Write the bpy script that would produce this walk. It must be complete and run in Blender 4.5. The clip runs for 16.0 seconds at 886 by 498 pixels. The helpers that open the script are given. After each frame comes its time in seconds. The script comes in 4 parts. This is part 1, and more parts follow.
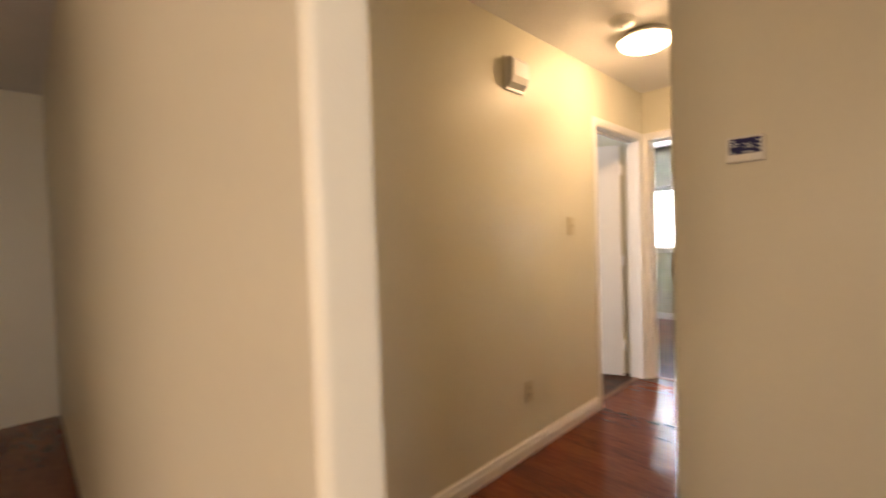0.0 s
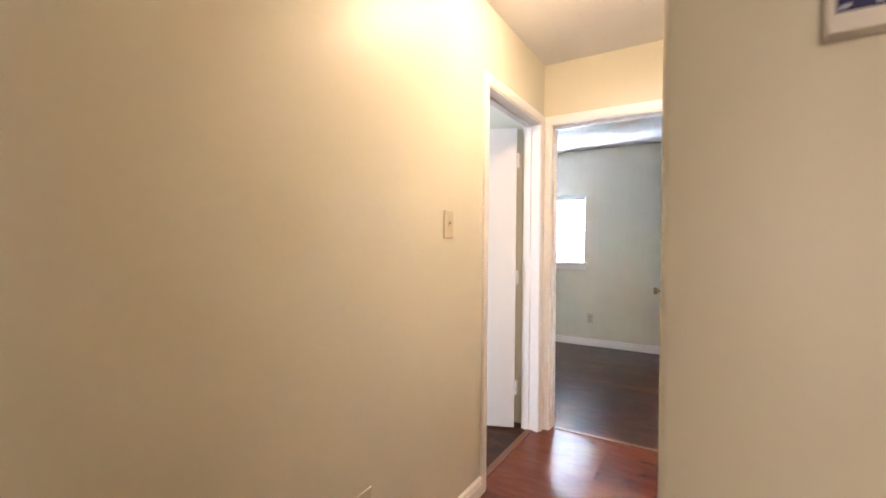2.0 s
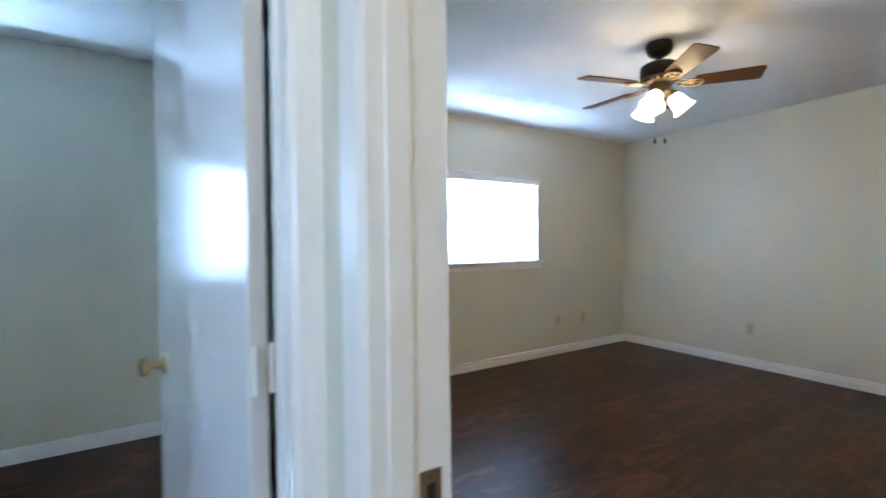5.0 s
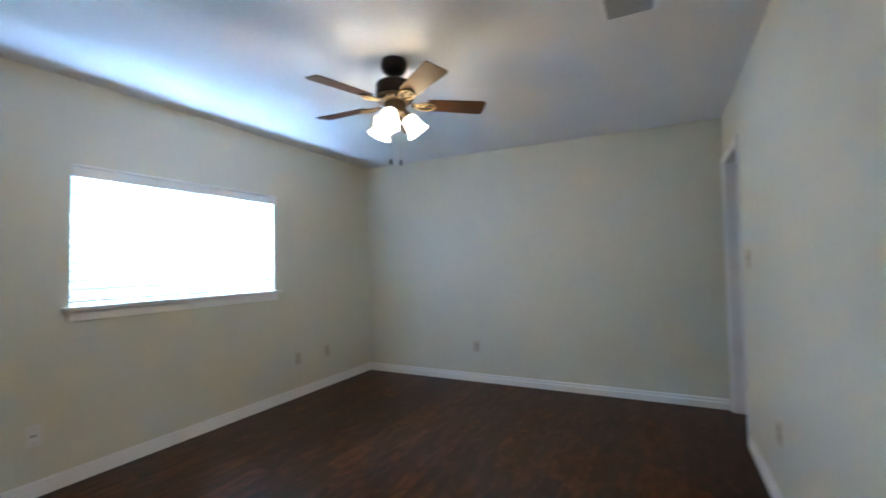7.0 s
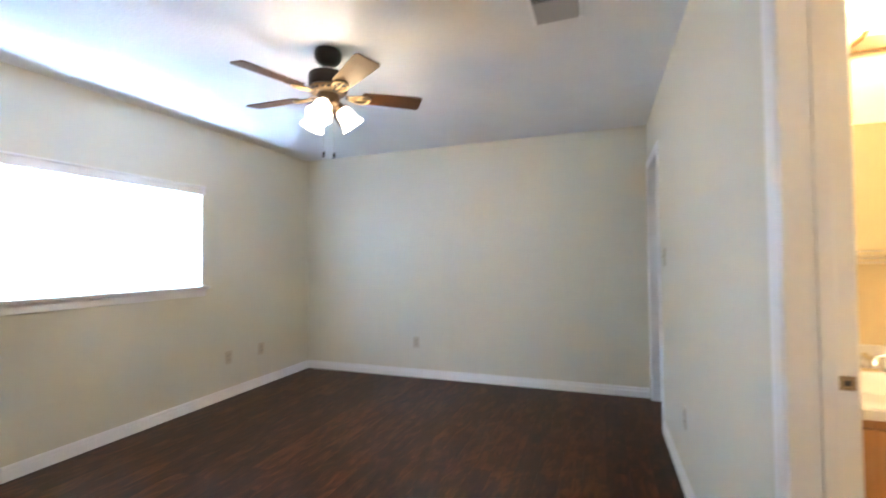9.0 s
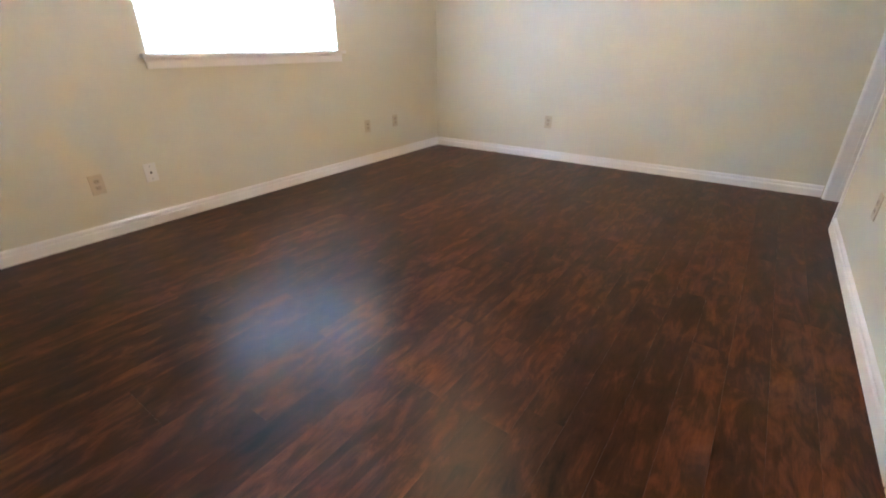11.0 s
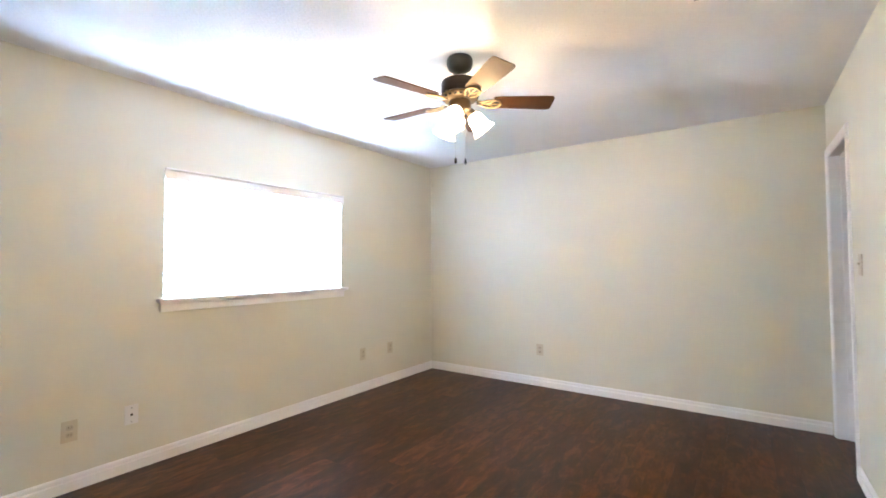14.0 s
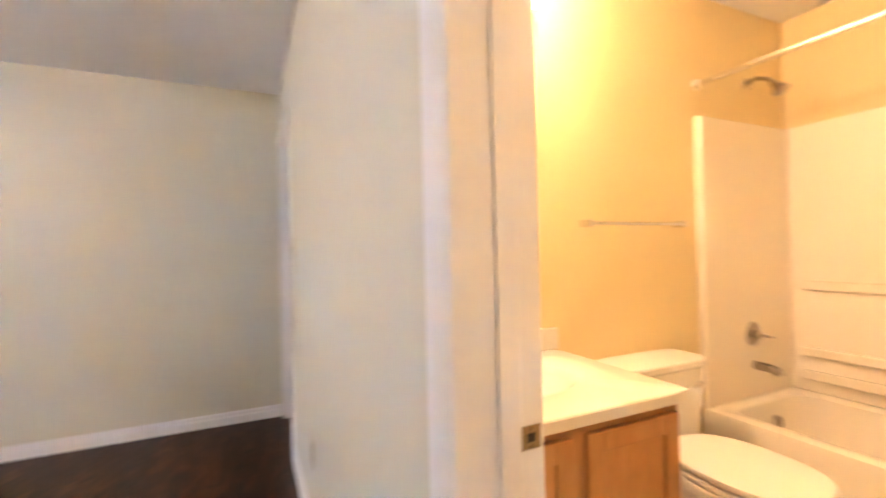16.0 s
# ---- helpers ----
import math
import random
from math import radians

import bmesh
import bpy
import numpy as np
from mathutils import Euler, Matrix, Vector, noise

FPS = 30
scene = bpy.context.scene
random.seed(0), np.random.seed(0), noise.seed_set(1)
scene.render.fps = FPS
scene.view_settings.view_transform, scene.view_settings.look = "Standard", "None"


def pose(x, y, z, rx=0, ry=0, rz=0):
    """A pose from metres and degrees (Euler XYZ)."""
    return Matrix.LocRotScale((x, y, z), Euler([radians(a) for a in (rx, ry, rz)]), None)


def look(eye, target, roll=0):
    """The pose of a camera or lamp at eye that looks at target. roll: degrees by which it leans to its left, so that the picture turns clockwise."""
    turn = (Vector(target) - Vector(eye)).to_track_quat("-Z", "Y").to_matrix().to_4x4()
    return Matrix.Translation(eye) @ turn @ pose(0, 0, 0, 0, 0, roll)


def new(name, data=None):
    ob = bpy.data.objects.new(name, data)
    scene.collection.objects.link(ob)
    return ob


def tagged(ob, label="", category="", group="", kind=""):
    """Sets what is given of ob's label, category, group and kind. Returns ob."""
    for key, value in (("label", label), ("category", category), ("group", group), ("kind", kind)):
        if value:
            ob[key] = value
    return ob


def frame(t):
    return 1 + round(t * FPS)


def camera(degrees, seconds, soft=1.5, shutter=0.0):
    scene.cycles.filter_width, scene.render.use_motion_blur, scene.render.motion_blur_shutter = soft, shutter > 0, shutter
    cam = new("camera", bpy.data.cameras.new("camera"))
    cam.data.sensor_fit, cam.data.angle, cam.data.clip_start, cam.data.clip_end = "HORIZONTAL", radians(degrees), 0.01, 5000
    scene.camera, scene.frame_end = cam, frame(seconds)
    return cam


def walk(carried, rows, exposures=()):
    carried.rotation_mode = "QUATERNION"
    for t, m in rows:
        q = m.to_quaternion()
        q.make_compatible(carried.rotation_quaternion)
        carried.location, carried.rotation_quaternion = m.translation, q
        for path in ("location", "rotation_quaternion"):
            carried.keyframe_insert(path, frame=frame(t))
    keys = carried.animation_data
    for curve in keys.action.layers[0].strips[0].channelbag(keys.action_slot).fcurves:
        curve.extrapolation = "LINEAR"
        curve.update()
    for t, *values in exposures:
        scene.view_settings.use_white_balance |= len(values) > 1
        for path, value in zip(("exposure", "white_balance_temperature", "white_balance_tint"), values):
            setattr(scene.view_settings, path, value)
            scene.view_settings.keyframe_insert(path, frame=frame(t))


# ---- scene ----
cam = camera(91.6, 16.0, soft=1.6, shutter=0.5)
PATH = [
    (0, (1.439, -3.828, 1.268), (0.01, -2.431, 1.215), -1.9),
    (0.2, (1.424, -3.786, 1.225), (0.174, -2.228, 1.137), -0.6),
    (0.5, (1.339, -3.66, 1.199), (0.329, -1.936, 1.115), -0.8),
    (1, (1.231, -3.408, 1.214), (0.263, -1.659, 1.145), -1.9),
    (1.5, (1.057, -3.136, 1.224), (0.015, -1.429, 1.192), 0.3),
    (2, (0.953, -2.822, 1.223), (-0.099, -1.12, 1.21), 0.5),
    (2.5, (0.793, -2.401, 1.227), (-0.151, -0.638, 1.169), -0.1),
    (2.8, (0.676, -2.16, 1.219), (-0.076, -0.307, 1.211), -1.4),
    (3, (0.594, -1.989, 1.24), (0.0, -0.079, 1.233), -2.8),
    (3.1, (0.565, -1.918, 1.238), (0.035, 0.011, 1.222), -2.5),
    (3.5, (0.498, -1.63, 1.221), (0.181, 0.345, 1.24), -3.0),
    (4, (0.475, -1.26, 1.218), (0.473, 0.74, 1.245), -0.7),
    (4.2, (0.48, -1.118, 1.223), (0.763, 0.861, 1.266), -2.5),
    (4.5, (0.544, -0.922, 1.233), (1.195, 0.968, 1.24), -2.3),
    (6.8, (1.128, -0.442, 1.255), (2.833, 0.601, 1.321), -1.2),
    (7, (1.137, -0.47, 1.263), (2.921, 0.431, 1.329), -1.2),
    (7.5, (1.141, -0.56, 1.25), (3.08, -0.074, 1.312), -0.8),
    (8, (1.147, -0.613, 1.255), (3.13, -0.362, 1.296), -0.7),
    (8.5, (1.159, -0.614, 1.254), (3.14, -0.341, 1.275), -0.9),
    (9, (1.169, -0.553, 1.256), (3.047, 0.133, 1.303), -0.7),
    (11.5, (1.161, -0.426, 1.034), (2.563, 0.599, 0.042), 0.7),
    (12, (1.148, -0.389, 1.03), (2.532, 0.587, -0.035), 1.1),
    (12.5, (1.234, -0.512, 1.02), (2.732, 0.626, 0.344), 0.4),
    (12.8, (1.186, -0.426, 1.179), (2.778, 0.752, 0.896), 0.1),
    (13, (1.183, -0.442, 1.228), (2.786, 0.752, 1.163), -0.0),
    (13.5, (1.158, -0.44, 1.275), (2.781, 0.723, 1.396), -0.5),
    (14, (1.165, -0.433, 1.27), (2.805, 0.71, 1.336), -0.3),
    (14.5, (1.182, -0.451, 1.26), (3.003, 0.376, 1.269), -0.8),
    (15, (1.317, -0.505, 1.209), (3.288, -0.19, 1.087), -0.9),
    (15.5, (1.631, -0.606, 1.226), (3.629, -0.677, 1.21), 0.8),
    (15.8, (1.809, -0.685, 1.206), (3.75, -1.168, 1.222), 1.0),
    (16, (1.917, -0.729, 1.217), (3.739, -1.553, 1.228), -1.3),
]
EXPOSURE = [
    (0.0, 2.05, 8000, 26), (0.5, 2.42, 7100, 25), (1.0, 2.48, 6900, 25), (2.0, 2.5, 6500, 25), (2.5, 2.45, 6050, 24),
    (3.0, 2.4, 5850, 20), (3.5, 2.25, 5600, 16), (4.0, 1.85, 5350, 12), (4.5, 1.82, 5050, 8), (6.8, 1.65, 4500, 5),
    (8.0, 2.18, 4850, 10), (9.0, 2.42, 4850, 10), (9.2, 2.47, 4900, 10), (11.3, 2.8, 5250, 15), (11.5, 2.95, 5250, 15),
    (12.0, 4.0, 5100, 16), (12.5, 4.15, 5250, 16), (12.8, 4.1, 5200, 15), (13.1, 3.85, 5150, 14), (13.5, 3.25, 5100, 13),
    (14.0, 2.95, 5130, 12), (14.5, 2.75, 5300, 13), (15.0, 2.68, 5500, 15), (15.5, 2.67, 5600, 17), (16.0, 2.68, 5720, 21),
]
walk(cam, [(t, look(eye, target, roll)) for t, eye, target, roll in PATH], EXPOSURE)

# ---- world, daylight, lamps ----
world = bpy.data.worlds.new("sky")
scene.world = world
world.use_nodes = True
wn = world.node_tree.nodes
sky = wn.new("ShaderNodeTexSky")
sky.sky_type = "NISHITA"
sky.sun_disc = False
sky.sun_elevation = radians(75)
sky.sun_rotation = radians(200)
world.node_tree.links.new(sky.outputs[0], wn["Background"].inputs[0])
wn["Background"].inputs[1].default_value = 0.12

sun_data = bpy.data.lights.new("sun", "SUN")
sun_data.energy = 2.0
sun_data.angle = radians(0.5)
sun_data.color = (1.0, 0.95, 0.88)
sun = new("sun", sun_data)
sun.matrix_world = look((0, -6, 22.4), (0, 0, 0))


def area_light(name, place, target, sx, sy, watts, color):
    d = bpy.data.lights.new(name, "AREA")
    d.shape = "RECTANGLE"
    d.size, d.size_y, d.energy, d.color = sx, sy, watts, color
    ob = new(name, d)
    ob.matrix_world = look(place, target)
    return ob


def point_light(name, place, watts, color, radius=0.04):
    d = bpy.data.lights.new(name, "POINT")
    d.energy, d.color, d.shadow_soft_size = watts, color, radius
    ob = new(name, d)
    ob.location = place
    return ob


DAY = (0.72, 0.86, 1.0)
WARM = (1.0, 0.72, 0.42)
BATH = (1.0, 0.58, 0.25)
area_light("daylight_bedroom", (3.21, 2.83, 1.485), (3.21, 0, 1.485), 1.48, 0.70, 93, DAY)
area_light("daylight_second_room", (-1.14, 2.83, 1.470), (-1.14, 0, 1.470), 1.48, 0.70, 250, DAY)
area_light("daylight_third_room", (-2.86, -2.3, 1.5), (0, -2.3, 1.5), 1.2, 1.0, 17.5, DAY)
# two unseen lamps, added to brighten the thermostat wall and the closet door
area_light("unseen_fill_living_room", (2.2, -9.56, 1.5), (2.2, 0, 1.5), 1.75, 1.15, 26.25, (1.0, 0.84, 0.64))
area_light("unseen_fill_living_side", (3.40, -4.12, 1.5), (0, -4.12, 1.5), 0.80, 1.1, 6, (0.92, 0.96, 1.0))
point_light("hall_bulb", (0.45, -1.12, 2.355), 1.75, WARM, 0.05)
FAN = (3.216, 0.873)
for k in range(3):
    a = radians(75 + 120 * k)
    point_light("fan_bulb", (FAN[0] + 0.115 * math.cos(a), FAN[1] + 0.115 * math.sin(a), 2.045), 1.5, (1.0, 0.60, 0.26), 0.03)
for k in range(3):
    point_light("bath_bulb", (3.19, -1.31 - 0.19 * k, 2.14), 3.15, BATH, 0.035)


# ---- materials ----
def material(name, color, rough=0.5, metal=0.0, var=0.06, scale=6.0, fine=90.0, bump=0.0, bump_scale=120.0, spec=0.5,
             depth=0.004, stretch=(1, 1, 1)):
    """A surface with tone variation at two scales and a fine relief."""
    m = bpy.data.materials.new(name)
    m.use_nodes = True
    n, l = m.node_tree.nodes, m.node_tree.links
    b = n["Principled BSDF"]
    b.inputs["Metallic"].default_value = metal
    b.inputs["Specular IOR Level"].default_value = spec
    tc = n.new("ShaderNodeTexCoord")
    mp = n.new("ShaderNodeMapping")
    mp.inputs["Scale"].default_value = stretch
    l.new(tc.outputs["Object"], mp.inputs[0])
    big, small = n.new("ShaderNodeTexNoise"), n.new("ShaderNodeTexNoise")
    big.inputs["Scale"].default_value, small.inputs["Scale"].default_value = scale, fine
    big.inputs["Detail"].default_value, small.inputs["Detail"].default_value = 3, 2
    l.new(mp.outputs[0], big.inputs[0])
    l.new(mp.outputs[0], small.inputs[0])
    add = n.new("ShaderNodeMath")
    add.operation = "ADD"
    l.new(big.outputs[0], add.inputs[0])
    l.new(small.outputs[0], add.inputs[1])
    rng = n.new("ShaderNodeMapRange")
    rng.inputs[1].default_value, rng.inputs[2].default_value = 0.4, 1.6
    rng.inputs[3].default_value, rng.inputs[4].default_value = 1 - var, 1 + var
    l.new(add.outputs[0], rng.inputs[0])
    mul = n.new("ShaderNodeVectorMath")
    mul.operation = "SCALE"
    mul.inputs[0].default_value = color
    l.new(rng.outputs[0], mul.inputs["Scale"])
    l.new(mul.outputs[0], b.inputs["Base Color"])
    rr = n.new("ShaderNodeMapRange")
    rr.inputs[3].default_value, rr.inputs[4].default_value = rough * 0.85, min(1, rough * 1.15)
    l.new(big.outputs[0], rr.inputs[0])
    l.new(rr.outputs[0], b.inputs["Roughness"])
    if bump:
        tex = n.new("ShaderNodeTexNoise")
        tex.inputs["Scale"].default_value, tex.inputs["Detail"].default_value = bump_scale, 3
        l.new(tc.outputs["Object"], tex.inputs[0])
        bp = n.new("ShaderNodeBump")
        bp.inputs["Strength"].default_value, bp.inputs["Distance"].default_value = bump, depth
        l.new(tex.outputs[0], bp.inputs["Height"])
        l.new(bp.outputs[0], b.inputs["Normal"])
    return m


def wood(name, dark, mid, light, rough=0.3, grain=1.0, knots=1.0, spread=0.35, along=0, spec=0.34, relief=0.12):
    """Wood with grain along one local axis, each piece with a tone of its own."""
    m = bpy.data.materials.new(name)
    m.use_nodes = True
    n, l = m.node_tree.nodes, m.node_tree.links
    b = n["Principled BSDF"]
    b.inputs["Specular IOR Level"].default_value = spec
    tc, info = n.new("ShaderNodeTexCoord"), n.new("ShaderNodeObjectInfo")
    shift = n.new("ShaderNodeVectorMath")
    shift.operation = "SCALE"
    shift.inputs[0].default_value = (37.0, 53.0, 19.0)
    l.new(info.outputs["Random"], shift.inputs["Scale"])
    add = n.new("ShaderNodeVectorMath")
    l.new(tc.outputs["Object"], add.inputs[0])
    l.new(shift.outputs[0], add.inputs[1])

    def noise_at(sc, stretch, detail, rough_=0.55):
        mp = n.new("ShaderNodeMapping")
        s = [stretch if i == along else 1.0 for i in range(3)]
        mp.inputs["Scale"].default_value = s
        l.new(add.outputs[0], mp.inputs[0])
        t = n.new("ShaderNodeTexNoise")
        t.inputs["Scale"].default_value, t.inputs["Detail"].default_value = sc, detail
        t.inputs["Roughness"].default_value = rough_
        t.inputs["Distortion"].default_value = 0.6
        l.new(mp.outputs[0], t.inputs[0])
        return t.outputs[0]

    patches, streaks, fibre = noise_at(14.0, 0.38, 6, 0.66), noise_at(42.0, 0.16, 5, 0.6), noise_at(210.0, 0.035, 2)

    def mix(a, wa, c, wc):
        x = n.new("ShaderNodeMath")
        x.operation = "MULTIPLY"
        x.inputs[1].default_value = wa
        l.new(a, x.inputs[0])
        y = n.new("ShaderNodeMath")
        y.operation = "MULTIPLY_ADD"
        y.inputs[1].default_value = wc
        l.new(c, y.inputs[0])
        l.new(x.outputs[0], y.inputs[2])
        return y.outputs[0]

    tone = mix(mix(patches, 0.55 * knots, streaks, 0.22 * grain), 1.0, fibre, 0.08 * grain)
    tone = mix(tone, 1.0, info.outputs["Random"], spread)
    ramp = n.new("ShaderNodeValToRGB")
    mean = 0.5 * (0.55 * knots + 0.30 * grain + spread)
    e = ramp.color_ramp.elements
    e[0].position, e[0].color = mean - 0.17, (*dark, 1)
    e[1].position, e[1].color = mean + 0.17, (*light, 1)
    x = e.new(mean)
    x.color = (*mid, 1)
    l.new(tone, ramp.inputs[0])
    l.new(ramp.outputs[0], b.inputs["Base Color"])
    rr = n.new("ShaderNodeMapRange")
    rr.inputs[3].default_value, rr.inputs[4].default_value = rough * 0.8, rough * 1.25
    l.new(streaks, rr.inputs[0])
    l.new(rr.outputs[0], b.inputs["Roughness"])
    bp = n.new("ShaderNodeBump")
    bp.inputs["Strength"].default_value, bp.inputs["Distance"].default_value = relief, 0.002
    l.new(streaks, bp.inputs["Height"])
    l.new(bp.outputs[0], b.inputs["Normal"])
    return m


def glow(name, color, strength):
    m = bpy.data.materials.new(name)
    m.use_nodes = True
    b = m.node_tree.nodes["Principled BSDF"]
    b.inputs["Base Color"].default_value = (0.9, 0.88, 0.84, 1)
    b.inputs["Emission Color"].default_value = (*color, 1)
    b.inputs["Emission Strength"].default_value = strength
    b.inputs["Roughness"].default_value = 0.35
    return m


PAINT = material("wall_paint", (0.71, 0.692, 0.578), 0.42, var=0.025, scale=2.2, fine=40, bump=0.10, bump_scale=260, spec=0.45)
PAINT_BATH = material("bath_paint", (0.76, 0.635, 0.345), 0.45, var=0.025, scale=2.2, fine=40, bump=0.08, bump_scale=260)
CEIL = material("ceiling_texture", (0.83, 0.83, 0.83), 0.9, var=0.04, scale=4, fine=60, bump=0.9, bump_scale=75, spec=0.2, depth=0.004)
TRIM = material("trim_paint", (0.88, 0.878, 0.872), 0.32, var=0.03, scale=5, fine=50, bump=0.05, bump_scale=180)
DOOR = material("door_paint", (0.80, 0.80, 0.80), 0.17, var=0.015, scale=2, fine=30, spec=0.55)
FLOOR_DARK = wood("dark_laminate", (0.0092, 0.0046, 0.0037), (0.040, 0.0155, 0.0085), (0.132, 0.048, 0.0195), 0.34, grain=1.0, knots=1.25, spread=0.10, spec=0.16)
FLOOR_RED = wood("cherry_laminate", (0.055, 0.012, 0.006), (0.14, 0.032, 0.012), (0.22, 0.06, 0.022), 0.22, knots=0.7, spread=0.12, relief=0.005)
SUBFLOOR = material("underlay", (0.02, 0.012, 0.01), 0.8)
OAK = wood("honey_oak", (0.40, 0.19, 0.06), (0.52, 0.27, 0.095), (0.62, 0.36, 0.145), 0.35, knots=0.6, spread=0.1, along=2)
BLADE = wood("walnut_blade", (0.018, 0.0075, 0.0035), (0.042, 0.017, 0.0065), (0.085, 0.036, 0.012), 0.33, knots=0.5, spread=0.05, spec=1.0)
# gold put into the reflections to imitate the warm lamps' sheen on a blade
BLADE.node_tree.nodes["Principled BSDF"].inputs["Specular Tint"].default_value = (1.0, 0.66, 0.24, 1)
AGED_BRASS = material("aged_brass", (0.27, 0.20, 0.11), 0.36, 0.8, var=0.2)
BRONZE = material("dark_bronze", (0.022, 0.018, 0.016), 0.35, 0.6, var=0.15)
BRASS = material("antique_brass", (0.38, 0.27, 0.13), 0.32, 1.0, var=0.15)
OLDBRASS = material("dark_brass", (0.16, 0.11, 0.06), 0.35, 0.9, var=0.2)
CHROME = material("chrome", (0.75, 0.75, 0.76), 0.12, 1.0, var=0.03)
WORN_CHROME = material("worn_chrome", (0.36, 0.33, 0.29), 0.22, 1.0, var=0.12)
NICKEL = material("brushed_nickel", (0.50, 0.48, 0.45), 0.28, 1.0, var=0.06)
PORCELAIN = material("porcelain", (0.82, 0.81, 0.78), 0.12, var=0.015)
ACRYLIC = material("tub_acrylic", (0.85, 0.80, 0.70), 0.22, var=0.02)
MARBLE = material("cultured_marble", (0.80, 0.77, 0.70), 0.16, var=0.04, scale=9)
IVORY = material("ivory_plastic", (0.60, 0.55, 0.41), 0.4, var=0.02)
IVORY_WORN = material("worn_ivory", (0.50, 0.45, 0.33), 0.4, var=0.03)
WHITE_PLASTIC = material("white_plastic", (0.78, 0.78, 0.76), 0.38, var=0.02)
GREY_PLASTIC = material("grey_plastic", (0.42, 0.42, 0.42), 0.4, var=0.05)
# black of the jack, and painted shade for holes that are not cut
BLACK = material("black_and_hole_shade", (0.012, 0.012, 0.012), 0.6)
SCREEN = material("blue_screen", (0.03, 0.035, 0.12), 0.15, var=0.05)
SCREEN_INK = material("pale_ink", (0.55, 0.62, 0.75), 0.3)
VINYL = material("bath_vinyl", (0.45, 0.36, 0.24), 0.4, var=0.1, scale=12)
STRIP = material("threshold_wood", (0.20, 0.085, 0.042), 0.35, var=0.15)
SHADE_FAN = glow("lit_fan_glass", (1.0, 0.74, 0.40), 2.25)
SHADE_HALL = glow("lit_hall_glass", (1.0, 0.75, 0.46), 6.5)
SHADE_BATH = glow("lit_bath_glass", (1.0, 0.76, 0.40), 3)
GROUND = material("lawn", (0.07, 0.10, 0.04), 0.9, var=0.3)

SLAT = bpy.data.materials.new("blind_slat")
SLAT.use_nodes = True
_n, _l = SLAT.node_tree.nodes, SLAT.node_tree.links
_t = _n.new("ShaderNodeBsdfTranslucent")
_t.inputs[0].default_value = (0.85, 0.87, 0.88, 1)
_x = _n.new("ShaderNodeMixShader")
_x.inputs[0].default_value = 0.32
_n["Principled BSDF"].inputs["Base Color"].default_value = (0.84, 0.84, 0.83, 1)
_n["Principled BSDF"].inputs["Roughness"].default_value = 0.4
_l.new(_n["Principled BSDF"].outputs[0], _x.inputs[1])
_l.new(_t.outputs[0], _x.inputs[2])
_l.new(_x.outputs[0], _n["Material Output"].inputs[0])

GLASS = bpy.data.materials.new("window_glass")
GLASS.use_nodes = True
_b = GLASS.node_tree.nodes["Principled BSDF"]
_b.inputs["Transmission Weight"].default_value = 1.0
_b.inputs["Roughness"].default_value = 0.0
_b.inputs["IOR"].default_value = 1.45
MIRROR = bpy.data.materials.new("mirror")
MIRROR.use_nodes = True
_b = MIRROR.node_tree.nodes["Principled BSDF"]
_b.inputs["Base Color"].default_value = (0.86, 0.87, 0.86, 1)
_b.inputs["Metallic"].default_value = 1.0
_b.inputs["Roughness"].default_value = 0.02


# ---- building helpers ----
def mesh_of(name, bm, mat, smooth=False):
    bmesh.ops.recalc_face_normals(bm, faces=bm.faces)
    me = bpy.data.meshes.new(name)
    bm.to_mesh(me)
    bm.free()
    me.materials.append(mat)
    if smooth:
        for p in me.polygons:
            p.use_smooth = True
        me.set_sharp_from_angle(angle=radians(38))
    return me


def part(name, bm, mat, parent=None, label="", smooth=False):
    ob = new(name, mesh_of(name, bm, mat, smooth))
    if parent is not None:
        ob.parent = parent
    if label:
        tagged(ob, label)
    return ob


def thing(name, place, label, category, group="", kind="", rz=0.0):
    ob = new(name)
    ob.empty_display_size = 0.05
    ob.location = place
    ob.rotation_euler = (0, 0, radians(rz))
    return tagged(ob, label, category, group, kind)


def box(bm, x0, x1, y0, y1, z0, z1, bevel=0.0, seg=2):
    m = Matrix.Translation(((x0 + x1) / 2, (y0 + y1) / 2, (z0 + z1) / 2)) @ Matrix.Diagonal((abs(x1 - x0), abs(y1 - y0), abs(z1 - z0), 1))
    r = bmesh.ops.create_cube(bm, size=1, matrix=m)
    if bevel:
        edges = list({e for v in r["verts"] for e in v.link_edges})
        bmesh.ops.bevel(bm, geom=edges, offset=bevel, segments=seg, profile=0.5, affect="EDGES")
    return bm


def boxes(*rows, bevel=0.0):
    bm = bmesh.new()
    for r in rows:
        box(bm, *r, bevel=bevel)
    return bm


def lathe(bm, profile, steps=32, m=Matrix()):
    """Turns rows of (radius, height) about z."""
    rings = []
    for r, z in profile:
        rings.append([bm.verts.new(m @ Vector((r * math.cos(2 * math.pi * k / steps), r * math.sin(2 * math.pi * k / steps), z)))
                      for k in range(steps)])
    for a, b in zip(rings, rings[1:]):
        for k in range(steps):
            bm.faces.new((a[k], a[(k + 1) % steps], b[(k + 1) % steps], b[k]))
    for r in (rings[0], rings[-1]):
        bm.faces.new(r)
    return bm


def loft(bm, loops, close_ends=True):
    rings = [[bm.verts.new(p) for p in loop] for loop in loops]
    for a, b in zip(rings, rings[1:]):
        for k in range(len(a)):
            bm.faces.new((a[k], a[(k + 1) % len(a)], b[(k + 1) % len(b)], b[k]))
    if close_ends:
        bm.faces.new(rings[0])
        bm.faces.new(rings[-1])
    return bm


